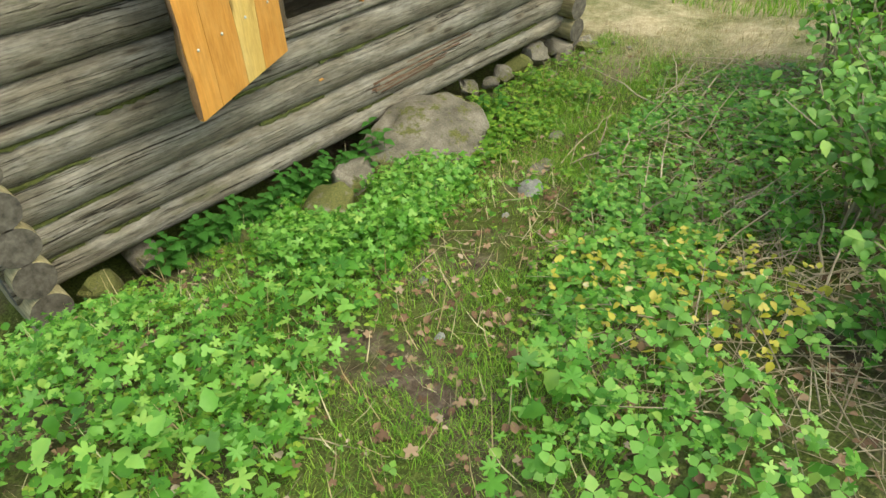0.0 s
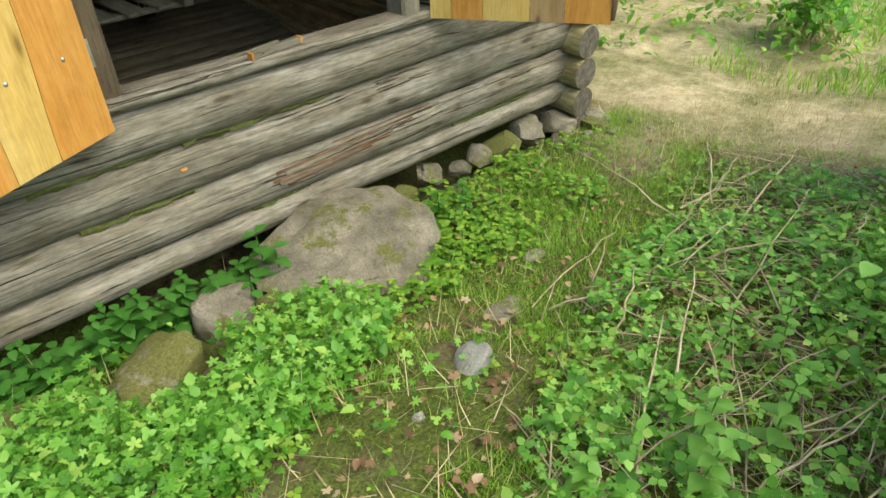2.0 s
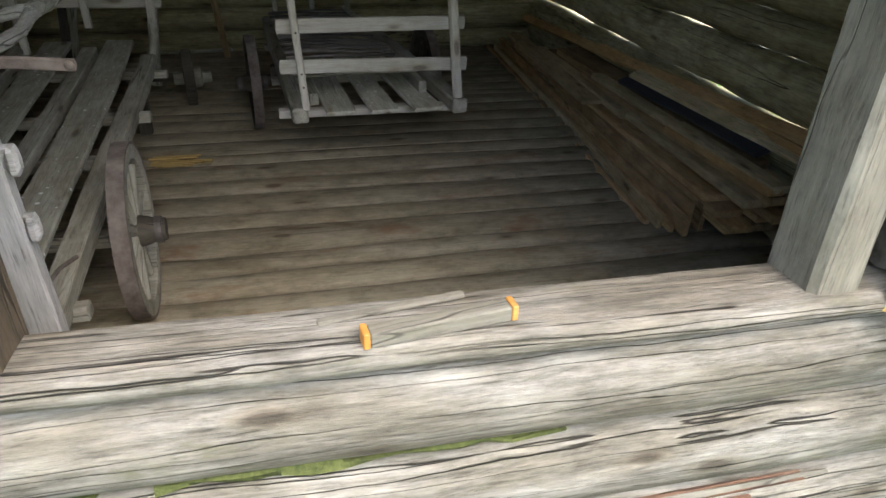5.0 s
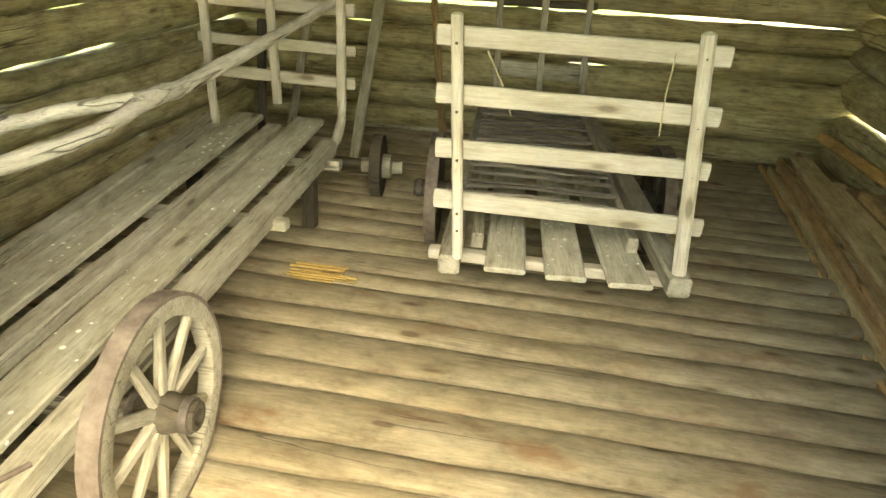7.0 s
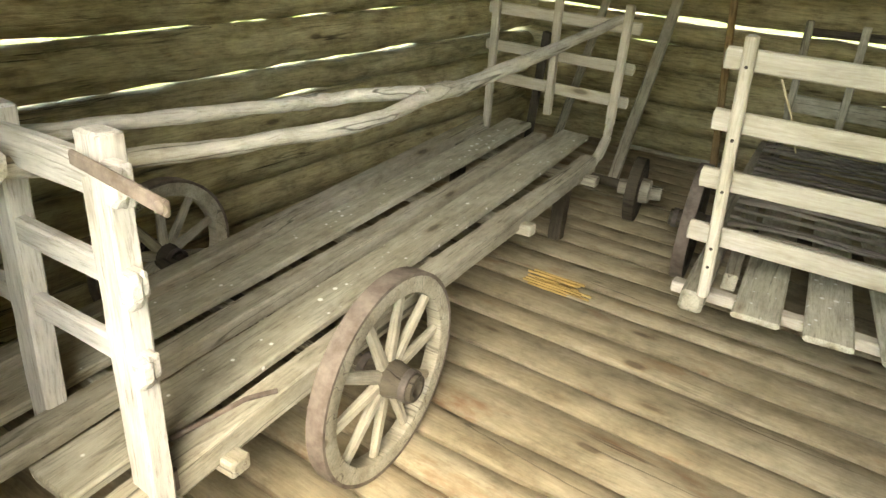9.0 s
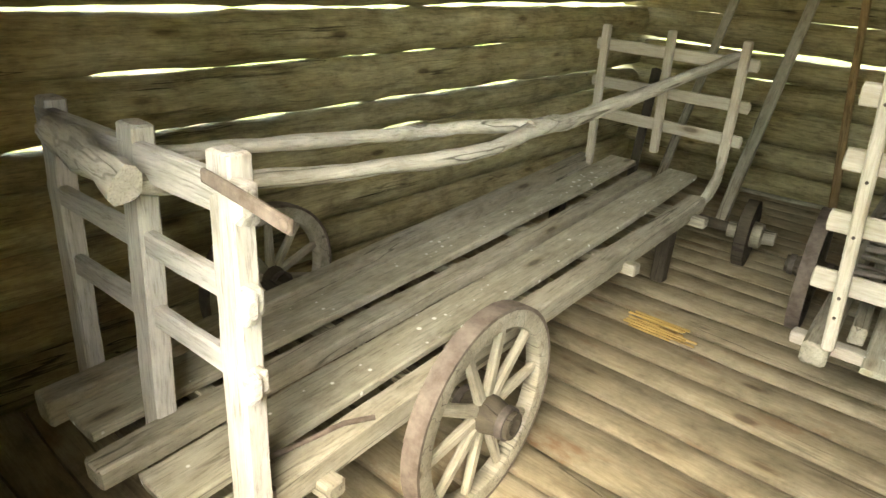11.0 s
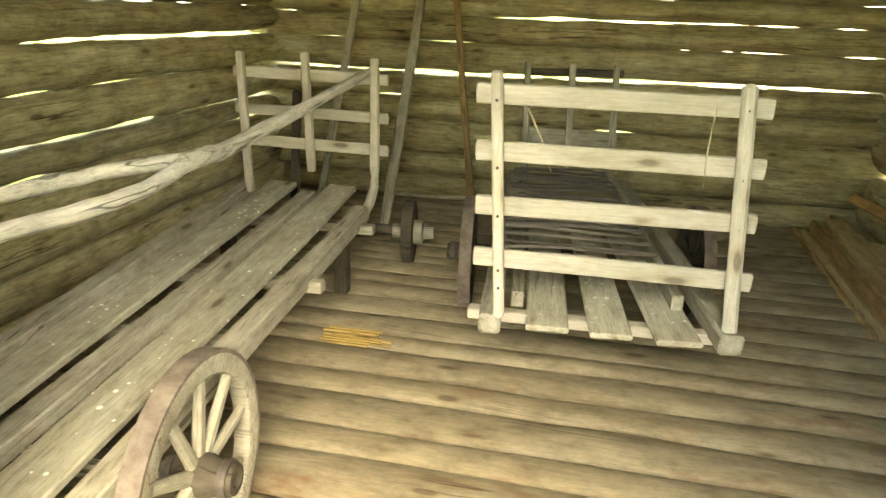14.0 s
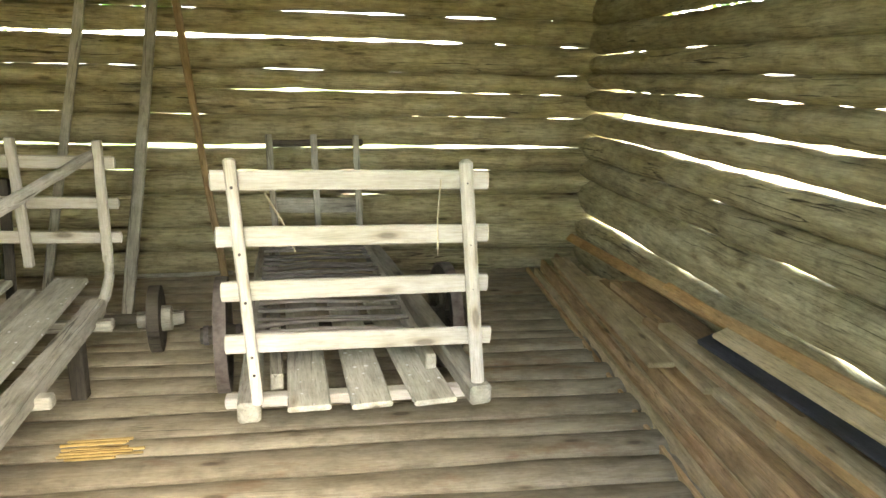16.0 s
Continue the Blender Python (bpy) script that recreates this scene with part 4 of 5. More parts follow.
# small wheel with its axle
sw = thing("small_wheel", (-0.15, 3.95, Z_FLOOR), "small dark wooden wheel with axle stub", "wheel")
M = Matrix.Translation((-0.15, 3.95, zf(4) + 0.192)) @ Matrix.Rotation(radians(8), 4, "Z")
put("disc", lathe("disc", [(0, -0.03), (0.17, -0.035), (0.19, -0.03), (0.19, 0.03), (0.17, 0.035), (0.12, 0.025), (0.07, 0.03), (0, 0.03)], DARK_WOOD, 28), M, sw)
put("hub", lathe("hub", [(0, -0.1), (0.045, -0.1), (0.05, 0.0), (0.075, 0.03), (0.07, 0.08), (0.045, 0.09), (0.04, 0.15), (0, 0.15)], GREY_BEAM, 16), M, sw, "grey hub stub")
pole("axle", [(-0.22, 3.94, 0.73), (-0.55, 3.90, 0.74)], 0.03, 0.03, DARK_WOOD, sw)

# poles leaning on the back wall
for a, b, w, mat, lab in (((-0.44, 4.38, 0.55), (-0.37, 5.36, 2.72), 0.07, GREY_BEAM, "grey batten leaning on the back wall"), ((0.02, 5.2, 0.55), (-0.25, 5.40, 2.72), 0.05, PLANK_BROWN, "thin brown batten leaning on the back wall"), ((-1.15, 5.0, 0.55), (-0.85, 5.40, 2.72), 0.06, GREY_BEAM, "old grey batten leaning in the corner")):
    th = thing("batten", a, lab, "batten", group="battens leaning on the back wall")
    board("batten_wood", a, b, w, 0.035, mat, th, up=(0, -1, 0), wob=0.008, seg=14)
rod = thing("wooden_rod", (-0.3, 5.3, Z_FLOOR), "thin pale rod lying along the back wall", "rod")
pole("rod_wood", [(-0.66, 5.30, 0.575), (0.06, 5.34, 0.58)], 0.018, 0.015, GREY_BEAM, rod, extra=4, bend=0.005)

# ---- lumber ----
def lumber(a, b, w, h, mat, label, up=(0, 0, 1), **kw):
    th = thing("lumber_board", a, label, "board", group="lumber stacked along the wall")
    board("timber", a, b, w, h, mat, th, up=up, **kw)
    return th


for i in range(7):
    hgt = (0.034, 0.072, 0.05, 0.10, 0.076, 0.13, 0.155)[i]
    low = zf(1.75)
    lumber((2.285 + 0.042 * i, 1.80 - 0.05 * (i % 4), low + hgt / 2), (2.43 + 0.040 * i, 5.38 - 0.11 * (i % 3), zf(5) + hgt / 2), 0.027, hgt, (PLANK_BROWN, PLANK_TAN, PLANK_BROWN)[i % 3], "long brown board set on edge in a low stack", seed=i, seg=16, bev=0.004, wob=0.005)
lumber((2.50, 3.1, 0.70), (2.62, 5.15, 0.70), 0.14, 0.03, PLANK_TAN, "wide greyish tan board on the stack", seed=20, seg=14)
for i, z in enumerate((0.562, 0.602, 0.642)):
    lumber((2.60, 1.5 + 0.1 * i, z), (2.66, 4.9, z), 0.16, 0.038, PLANK_BROWN, "brown board at the bottom of the stack", seed=30 + i)
lumber((2.62, 2.80, 0.70), (2.69, 4.62, 0.70), 0.10, 0.035, PLANK_TAN, "short tan board on the stack", seed=40)
lumber((2.62, 1.45, 0.722), (2.645, 2.76, 0.722), 0.14, 0.045, PLANK_TAN, "thick tan board on the stack", seed=41)
lumber((2.74, 1.5, 0.565), (2.76, 4.6, 0.565), 0.12, 0.04, PLANK_BROWN, "brown board against the wall", seed=42)
lumber((2.74, 1.5, 0.61), (2.76, 4.6, 0.61), 0.12, 0.04, PLANK_BROWN, "brown board against the wall", seed=43)
for i, z in enumerate((0.66, 0.71, 0.76, 0.81)):
    lumber((2.76, 1.4 + 0.1 * i, z), (2.77, 4.7 - 0.2 * i, z - 0.005), 0.15, 0.045, PLANK_BROWN, "brown beam stacked against the wall", seed=50 + i)
lumber((2.655, 1.40, 0.80), (2.665, 2.36, 0.775), 0.09, 0.04, PLANK_ORANGE, "short orange board on the stack", seed=44)
lumber((2.74, 1.62, 0.915), (2.70, 3.02, 0.885), 0.15, 0.028, PLANK_BLACK, "black tarred board on the stack", up=(-0.35, 0, 1), seed=45)
lumber((2.68, 1.4, 0.76), (2.66, 3.6, 0.75), 0.10, 0.04, PLANK_BROWN, "brown beam under the black board", seed=54)
lumber((2.68, 1.4, 0.81), (2.66, 3.4, 0.80), 0.10, 0.04, PLANK_TAN, "tan beam under the black board", seed=55)
lumber((2.815, 1.3, 1.03), (2.80, 5.5, 0.80), 0.07, 0.03, PLANK_ORANGE, "long orange board leaning on the log wall", up=(-0.8, 0, 0.7), seed=46, seg=16)
lumber((2.775, 1.3, 0.955), (2.70, 2.95, 0.935), 0.085, 0.025, PLANK_TAN, "pale tan board leaning on the stack", up=(-0.4, 0, 0.9), seed=47)
lumber((2.785, 1.3, 0.965), (2.80, 3.72, 0.925), 0.055, 0.025, PLANK_ORANGE, "orange board leaning on the log wall", up=(-0.5, 0, 0.8), seed=48)

# fresh break in one floor plank
brk = thing("floor_break", (-0.05, 2.88, Z_FLOOR), "yellow broken patch in the floor plank", "broken wood", kind="structure")
for i in range(9):
    y = 2.80 + 0.017 * i
    board("sliver", (-0.27 + rnd.uniform(-0.05, 0.05), y, Z_FLOOR - 0.006), (0.02 + rnd.uniform(-0.08, 0.06), y + 0.004, Z_FLOOR - 0.006), 0.013, 0.010, YELLOW_BREAK, brk, wob=0.003, bev=0.003)


# ---- stones ----
SHIFT[0] = Matrix()
def stone_mesh(name, size, mat, seed, sub=4, rough=0.3, flat=0.0, cuts=6):
    bm = bmesh.new()
    bmesh.ops.create_icosphere(bm, subdivisions=sub, radius=1.0)
    for v in bm.verts:
        p = v.co.copy()
        q = Vector([math.copysign(abs(c) ** 0.8, c) for c in p])
        d = 1 + rough * noise.noise(p * 1.2 + Vector((seed * 7.3, 0, 0))) + rough * 0.45 * noise.noise(p * 3.1 + Vector((0, seed * 3.7, 0))) + 0.05 * noise.noise(p * 9 + Vector((0, 0, seed)))
        q *= d
        for kk in range(cuts):
            rr = random.Random(seed * 31 + kk)
            nn = Vector((rr.gauss(0, 1), rr.gauss(0, 1), rr.gauss(0, 1))).normalized()
            over = q.dot(nn) - rr.uniform(0.62, 0.9)
            if over > 0:
                q -= nn * over * (0.95 if cuts > 10 else 0.6)
        if flat and q.z > flat:
            q.z = flat + (q.z - flat) * 0.35
        v.co = Vector((q.x * size[0], q.y * size[1], q.z * size[2]))
    me = bpy.data.meshes.new(name)
    bm.to_mesh(me)
    bm.free()
    me.materials.append(mat)
    me.polygons.foreach_set("use_smooth", [True] * len(me.polygons))
    me.set_sharp_from_angle(angle=radians(24))
    return me


def stone(at, size, mat, label, seed, turn=0.0, tilt=(0, 0), **kw):
    m = Matrix.Translation(at) @ Euler((radians(tilt[0]), radians(tilt[1]), radians(turn))).to_matrix().to_4x4()
    ob = put("boulder" if size[0] > 0.2 else "stone", stone_mesh("stone", size, mat, seed, **kw), m)
    return tagged(ob, label, "stone")


stone((0.69, -0.37, 0.03), (0.50, 0.36, 0.26), STONE, "large grey granite boulder against the log wall", 3, turn=-20, tilt=(12, 0), rough=0.3, flat=0.55, sub=5, cuts=7)
stone((0.03, -0.40, 0.07), (0.17, 0.14, 0.14), STONE, "rounded grey stone at the wall base", 5, turn=20)
stone((0.22, -0.52, gz(0.22, -0.52)), (0.10, 0.09, 0.10), STONE_MOSS, "small brown stone beside the boulder", 6)
stone((-0.36, -0.64, 0.13), (0.23, 0.17, 0.17), STONE_MOSS, "low stone covered with green moss", 7, turn=30)
stone((-0.80, -0.55, gz(-0.8, -0.55) + 0.01), (0.12, 0.10, 0.08), STONE_MOSS, "small mossy stone among leaves", 8)
stone((0.575, -1.43, gz(0.575, -1.43) + 0.012), (0.10, 0.075, 0.035), STONE_GREY, "flat grey stone lying in the path", 9, turn=25, sub=3)
stone((0.98, -1.22, gz(0.98, -1.22)), (0.12, 0.07, 0.025), STONE, "flat stone sunk in the path", 10, turn=10, sub=3)
stone((1.45, -1.0, gz(1.45, -1.0)), (0.07, 0.05, 0.03), STONE, "small stone in the grass", 12, sub=3)
sr = random.Random(21)
for i, (x, y, z, s) in enumerate(((1.34, -0.07, 0.03, 0.10), (1.62, 0.02, 0.05, 0.11), (1.80, -0.08, 0.06, 0.10), (2.0, -0.06, 0.04, 0.13), (2.24, -0.05, 0.05, 0.14), (2.48, 0.0, 0.04, 0.16), (2.62, -0.2, 0.0, 0.10), (2.78, -0.05, 0.02, 0.16), (2.98, -0.28, 0.0, 0.13), (3.12, -0.12, -0.02, 0.10), (2.40, -0.26, -0.02, 0.06), (2.2, -0.32, -0.02, 0.05), (-1.55, -0.05, 0.04, 0.17), (-1.25, 0.05, 0.02, 0.15), (3.5, -0.6, -0.05, 0.09), (3.3, -0.75, -0.06, 0.06))):
    stone((x, y, z - 0.035), (s * sr.uniform(0.7, 1.15), s * 0.85, s * sr.uniform(0.45, 0.8)), STONE if i % 4 else STONE_MOSS, "rough foundation stone under the log wall" if y > -0.2 else "loose stone by the wall corner", 30 + i, turn=sr.uniform(0, 90), tilt=(sr.uniform(-12, 12), sr.uniform(-12, 12)), sub=3, rough=0.42, cuts=15)
for i in range(14):
    x, y = sr.uniform(1.5, 3.4), sr.uniform(-0.65, -0.15)
    stone((x, y, gz(x, y) + 0.01), (sr.uniform(0.02, 0.045), sr.uniform(0.02, 0.035), 0.018), STONE, "small loose stone on the ground", 60 + i, sub=2)
for x, y in ((-0.9, -2.1), (-0.35, -2.35), (-0.62, -1.72), (0.2, -1.55), (0.1, -2.05)):
    stone((x, y, gz(x, y) + 0.005), (0.025, 0.02, 0.014), STONE_GREY, "pale pebble in the path", 80 + x, sub=2)


# ---- plants ----
def many(name, templates, places, mat, label, category, kind="stuff"):
    """One mesh of many small blades or leaves; templates: (verts, faces) arrays, places: 4x4 matrices."""
    vs, fs, off = [], [], 0
    for i, m in enumerate(places):
        tv, tf = templates[i % len(templates)]
        m = np.array(m)
        vs.append(tv @ m[:3, :3].T + m[:3, 3])
        fs += [tuple(k + off for k in f) for f in tf]
        off += len(tv)
    me = bpy.data.meshes.new(name)
    me.from_pydata(np.concatenate(vs).tolist(), [], fs)
    me.materials.append(mat)
    me.polygons.foreach_set("use_smooth", [True] * len(me.polygons))
    ob = put(name, me, Matrix())
    return tagged(ob, label, category, kind=kind)


def blade(h, w, lean):
    v = [(-w, 0, 0), (w, 0, 0), (-w * 0.8, lean * 0.3, h * 0.5), (w * 0.8, lean * 0.3, h * 0.5), (0, lean, h)]
    return np.array(v), [(0, 1, 3, 2), (2, 3, 4)]


def ovate(n=5, wide=0.36, fold=0.12, droop=0.25, saw=0.0):
    """A pointed leaf of length 1 along y, folded on its midrib."""
    v, f = [(0, 0, 0)], []
    for i in range(1, n):
        t = i / n
        w = wide * math.sin(math.pi * t ** 0.75) * (1 + (saw if i % 2 else -saw))
        z = -droop * t * t
        v += [(-w, t, z + fold * w / wide), (0, t, z), (w, t, z + fold * w / wide)]
    v.append((0, 1, -droop))
    f += [(0, 2, 1), (0, 3, 2)]
    for i in range(n - 2):
        a = 1 + 3 * i
        f += [(a, a + 1, a + 4, a + 3), (a + 1, a + 2, a + 5, a + 4)]
    a, e = 1 + 3 * (n - 2), len(v) - 1
    f += [(a, a + 1, e), (a + 1, a + 2, e)]
    return np.array(v), f


def lobed(lobes=5, depth=0.45, r=random.Random(2)):
    """A palmate leaf about 1 across, with its stalk at the origin."""
    v, f = [(0, 0.28, 0.02)], []
    n = lobes * 6
    for i in range(n + 1):
        a = math.radians(-150 + 300 * i / n)
        k = 1 - abs(2 * ((lobes * i / n) % 1.0) - 1)
        rr = 0.60 * (1 - depth + depth * k ** 0.8) * (1.05 - 0.25 * abs(a) / 2.6) * (1 + r.uniform(-0.13, 0.13))
        v.append((rr * math.sin(a), 0.28 + rr * math.cos(a), -0.10 * rr + 0.05 * k))
    f = [(0, i + 1, i + 2) for i in range(n)]
    return np.array(v), f


def trefoil():
    v, f = [], []
    tv, tf = ovate(3, 0.42, 0.05, 0.1)
    for k in range(3):
        a = math.radians(120 * k)
        c, s = math.cos(a), math.sin(a)
        o = len(v)
        v += [(x * c - y * s, x * s + y * c, z) for x, y, z in tv]
        f += [tuple(i + o for i in q) for q in tf]
    return np.array(v), f


def path_dist(x, y):
    """Distance from the trodden line."""
    pts = ((-3.2, -3.4), (-1.4, -2.45), (-0.4, -1.82), (0.55, -1.42), (1.1, -1.15), (2.5, -0.85), (4.5, -0.6))
    best = 9.0
    for (ax, ay), (bx, by) in zip(pts, pts[1:]):
        t = max(0, min(1, ((x - ax) * (bx - ax) + (y - ay) * (by - ay)) / ((bx - ax) ** 2 + (by - ay) ** 2)))
        best = min(best, math.hypot(x - ax - t * (bx - ax), y - ay - t * (by - ay)))
    return best


pr = random.Random(17)


def free_of_stone(x, y):
    return not (((x - 0.68) / 0.5) ** 2 + ((y + 0.38) / 0.34) ** 2 < 1 or (x - 0.04) ** 2 + (y + 0.45) ** 2 < 0.045 or (x + 0.34) ** 2 + (y + 0.72) ** 2 < 0.065 or (x - 0.55) ** 2 + (y + 1.34) ** 2 < 0.012)


def spot(x0, x1, y0, y1, ok, tries=60):
    for _ in range(tries):
        x, y = pr.uniform(x0, x1), pr.uniform(y0, y1)
        if y < -0.12 and free_of_stone(x, y) and pr.random() < ok(x, y):
            return x, y
    return None


def scatter(n, box, ok, size, lift, tilt):
    """Leaf poses over the ground: lift is the range of heights, tilt the range of leaning in degrees."""
    out = []
    for _ in range(n):
        p = spot(*box, ok)
        if p:
            s = pr.uniform(*size)
            m = Matrix.Translation((p[0], p[1], gz(*p) + pr.uniform(*lift))) @ Matrix.Rotation(pr.uniform(0, 6.28), 4, "Z") @ Matrix.Rotation(radians(pr.uniform(*tilt)), 4, "X") @ Matrix.Diagonal((s, s, s, 1))
            out.append(m)
    return out


def patchy(x, y, f=1.1, o=0.0):
    return max(0.0, min(1.0, 0.5 + 1.6 * noise.noise((x * f, y * f, o))))


def near_path(x, y):
    d = path_dist(x, y)
    bare = noise.noise((x * 1.8, y * 1.8, 4.4))
    return (0.08 if bare > 0.10 else 1.0) * (0.8 if d < 0.5 else 0.6)


blades = [blade(0.07, 0.0021, 0.03), blade(0.10, 0.0022, 0.06), blade(0.05, 0.0022, 0.02), blade(0.12, 0.0022, 0.09)]


def stand(n, box, ok, scale):
    out = []
    for _ in range(n):
        p = spot(*box, ok)
        if p:
            s = pr.uniform(*scale)
            out.append(Matrix.Translation((p[0], p[1], gz(*p) - 0.004)) @ Matrix.Rotation(pr.uniform(0, 6.28), 4, "Z") @ Matrix.Diagonal((s * 1.3, s, s * pr.uniform(0.6, 1.1), 1)))
    return out


many("grass", blades, stand(105000, (-3.0, 3.4, -3.0, -0.15), lambda x, y: near_path(x, y) * max(0.3, patchy(x, y, 1.5, 1.0)), (0.22, 0.62)), GRASS, "short green grass growing along the path", "grass")
many("grass", blades, stand(9000, (0.9, 3.4, -1.1, -0.2), lambda x, y: patchy(x, y, 2.2, 9.0), (0.25, 0.65)), GRASS, "tufts of grass by the wall corner", "grass")
many("grass", blades, stand(9000, (4.4, 9.0, -3.5, 5.0), lambda x, y: patchy(x, y, 0.8, 2.0), (0.6, 1.9)), GRASS, "sunlit meadow grass behind the corner", "grass")
many("dry_grass", blades, stand(15000, (3.0, 8.0, -3.0, 4.0), lambda x, y: patchy(x, y, 1.4, 6.0), (0.3, 0.8)), DRY_GRASS, "pale dry grass in the clearing", "grass")
many("dry_straw", [blade(0.16, 0.0016, 0.15), blade(0.10, 0.0018, 0.09)], [m @ Matrix.Rotation(radians(pr.uniform(60, 88)), 4, "X") for m in stand(2600, (-3.0, 3.4, -3.6, -0.2), lambda x, y: 0.8, (0.5, 1.3))], DRY_GRASS, "scattered dry straws on the soil", "straw")

herbs = [lobed(5, 0.55, random.Random(3)), lobed(3, 0.5, random.Random(4)), lobed(7, 0.55, random.Random(5)), ovate(7, 0.36, 0.12, 0.3, 0.12), lobed(5, 0.62, random.Random(6))]
many("ground_herbs", herbs, scatter(9500, (-3.2, 0.5, -2.4, -0.45), lambda x, y: (0.12 if y > -0.62 and x > -1.2 else 1.0) * (1.0 if path_dist(x, y) > 0.32 else 0.03) * patchy(x, y, 1.2, 6.0) * (1 if y > -1.7 - 0.45 * min(0, x) * 1.2 else 0.25), (0.016, 0.055), (0.02, 0.20), (-55, 55)), HERB, "lush bright green lobed ground herbs", "herb")
many("ground_herbs", herbs, scatter(700, (-3.4, -0.9, -3.0, -1.5), lambda x, y: 1.0 if path_dist(x, y) > 0.3 and y > -2.9 else 0, (0.035, 0.085), (0.05, 0.24), (-50, 50)), HERB, "large bright green lobed leaves in front", "herb")
many("clover_plants", [trefoil()], scatter(5200, (-2.6, 3.0, -2.6, -0.2), lambda x, y: (0.9 if path_dist(x, y) > 0.28 else 0.08) * patchy(x, y, 2.0, 8.0), (0.012, 0.03), (0.02, 0.07), (-20, 20)), CLOVER, "small three-part leaves in dense mats", "herb")
many("clover_plants", [trefoil()], scatter(800, (0.0, 2.2, -0.95, -0.15), lambda x, y: patchy(x, y, 2.5, 3.0), (0.016, 0.04), (0.02, 0.12), (-25, 25)), CLOVER, "fresh green herbs beside the boulder", "herb")
many("path_herbs", [trefoil(), lobed(5, 0.6, random.Random(8))], scatter(2900, (-1.3, 2.2, -3.5, -1.6), lambda x, y: patchy(x, y, 1.9, 2.0) if path_dist(x, y) > 0.42 and y < -1.45 - 0.3 * (x < 0) else 0, (0.014, 0.05), (0.02, 0.2), (-50, 50)), HERB, "green herbs along the brushwood", "herb")
many("path_herbs", [trefoil(), lobed(3, 0.35, random.Random(12)), lobed(5, 0.5, random.Random(13))], scatter(2600, (-0.9, 3.0, -2.7, -1.35), lambda x, y: (1.0 if path_dist(x, y) > 0.36 else 0) * patchy(x, y, 1.7, 4.0), (0.012, 0.045), (0.015, 0.14), (-40, 40)), HERB, "bright green herbs at the edge of the path", "herb")
many("dead_leaves", [ovate(4, 0.35, 0.2, 0.1), lobed(5, 0.4, random.Random(9))], scatter(3200, (-3.0, 3.2, -3.6, -0.3), lambda x, y: 0.9 if y < -1.6 else 0.35, (0.015, 0.05), (0.004, 0.05), (-40, 40)), LITTER, "brown dead leaves lying on the soil", "leaf litter")
many("yellow_leaves", [ovate(4, 0.35, 0.15, 0.2), lobed(3, 0.3, random.Random(10))], scatter(260, (-0.8, 0.6, -3.2, -2.2), lambda x, y: 1.0 if math.hypot(x + 0.12, y + 2.72) < 0.55 else 0, (0.02, 0.05), (0.06, 0.2), (-45, 45)), YELLOW_LEAF, "yellowing leaves of a withering plant", "leaf")


def nettle(at, h, pairs, size, mat, label, seed, lean=0.0):
    """An upright plant with opposite pairs of toothed leaves."""
    r = random.Random(seed)
    th = thing("nettle", at, label, "nettle", group="nettles by the barn")
    top = Vector(at) + Vector((lean * h, r.uniform(-0.15, 0.15) * h, h))
    pole("stem", [at, Vector(at).lerp(top, 0.5) + Vector((0.01, 0, 0)), top], 0.004, 0.002, mat, th, sides=5, wob=0)
    tv = ovate(7, 0.34, 0.10, 0.3, 0.10)
    me = mesh_of("leaf", tv[0], tv[1], mat)
    for i in range(pairs):
        t = 0.3 + 0.7 * i / max(1, pairs - 1)
        s = size * (1.15 - 0.55 * t) * r.uniform(0.85, 1.1)
        p = Vector(at).lerp(top, t)
        for k in range(2):
            a = (i % 2) * math.pi / 2 + k * math.pi + r.uniform(-0.3, 0.3)
            put("leaf", me, Matrix.Translation(p) @ Matrix.Rotation(a, 4, "Z") @ Matrix.Rotation(radians(r.uniform(-5, 25)), 4, "X") @ Matrix.Diagonal((s, s, s, 1)), th)
    return th


for i in range(44):
    x = -1.25 + i * 0.033 + pr.uniform(-0.03, 0.03)
    y = -0.16 - pr.uniform(0, 0.17)
    nettle((x, y, gz(x, y)), pr.uniform(0.14, 0.28), 5, pr.uniform(0.075, 0.115), NETTLE, "young green nettle at the wall base", i)
for i, (x, y, h, s) in enumerate(((0.30, -0.30, 0.36, 0.13), (0.34, -0.36, 0.30, 0.12), (0.25, -0.33, 0.24, 0.11), (0.18, -0.42, 0.2, 0.09))):
    nettle((x, y, 0.0), h, 4, s, NETTLE, "tall green nettle beside the boulder", 50 + i)
for i, (x, y, h, s) in enumerate(((1.18, -0.5, 0.2, 0.08), (1.3, -0.42, 0.22, 0.08), (1.42, -0.5, 0.18, 0.08), (1.5, -0.4, 0.2, 0.07))):
    nettle((x, y, gz(x, y)), h, 4, s, NETTLE, "green herb growing beside the boulder", 70 + i)
for i, (x, y, h, s) in enumerate(((0.62, -2.30, 0.42, 0.15), (0.50, -2.38, 0.36, 0.14), (0.80, -2.45, 0.45, 0.12), (1.25, -2.30, 0.48, 0.11), (1.1, -2.15, 0.4, 0.10), (0.1, -2.25, 0.2, 0.12), (0.3, -2.15, 0.22, 0.12), (0.75, -2.1, 0.2, 0.10), (-0.5, -2.85, 0.3, 0.13), (-0.2, -3.0, 0.35, 0.13))):
    nettle((x, y, gz(x, y)), h * 0.9, 6, s * 0.62, BUSH_LEAF, "tall green nettle by the brushwood", 90 + i)


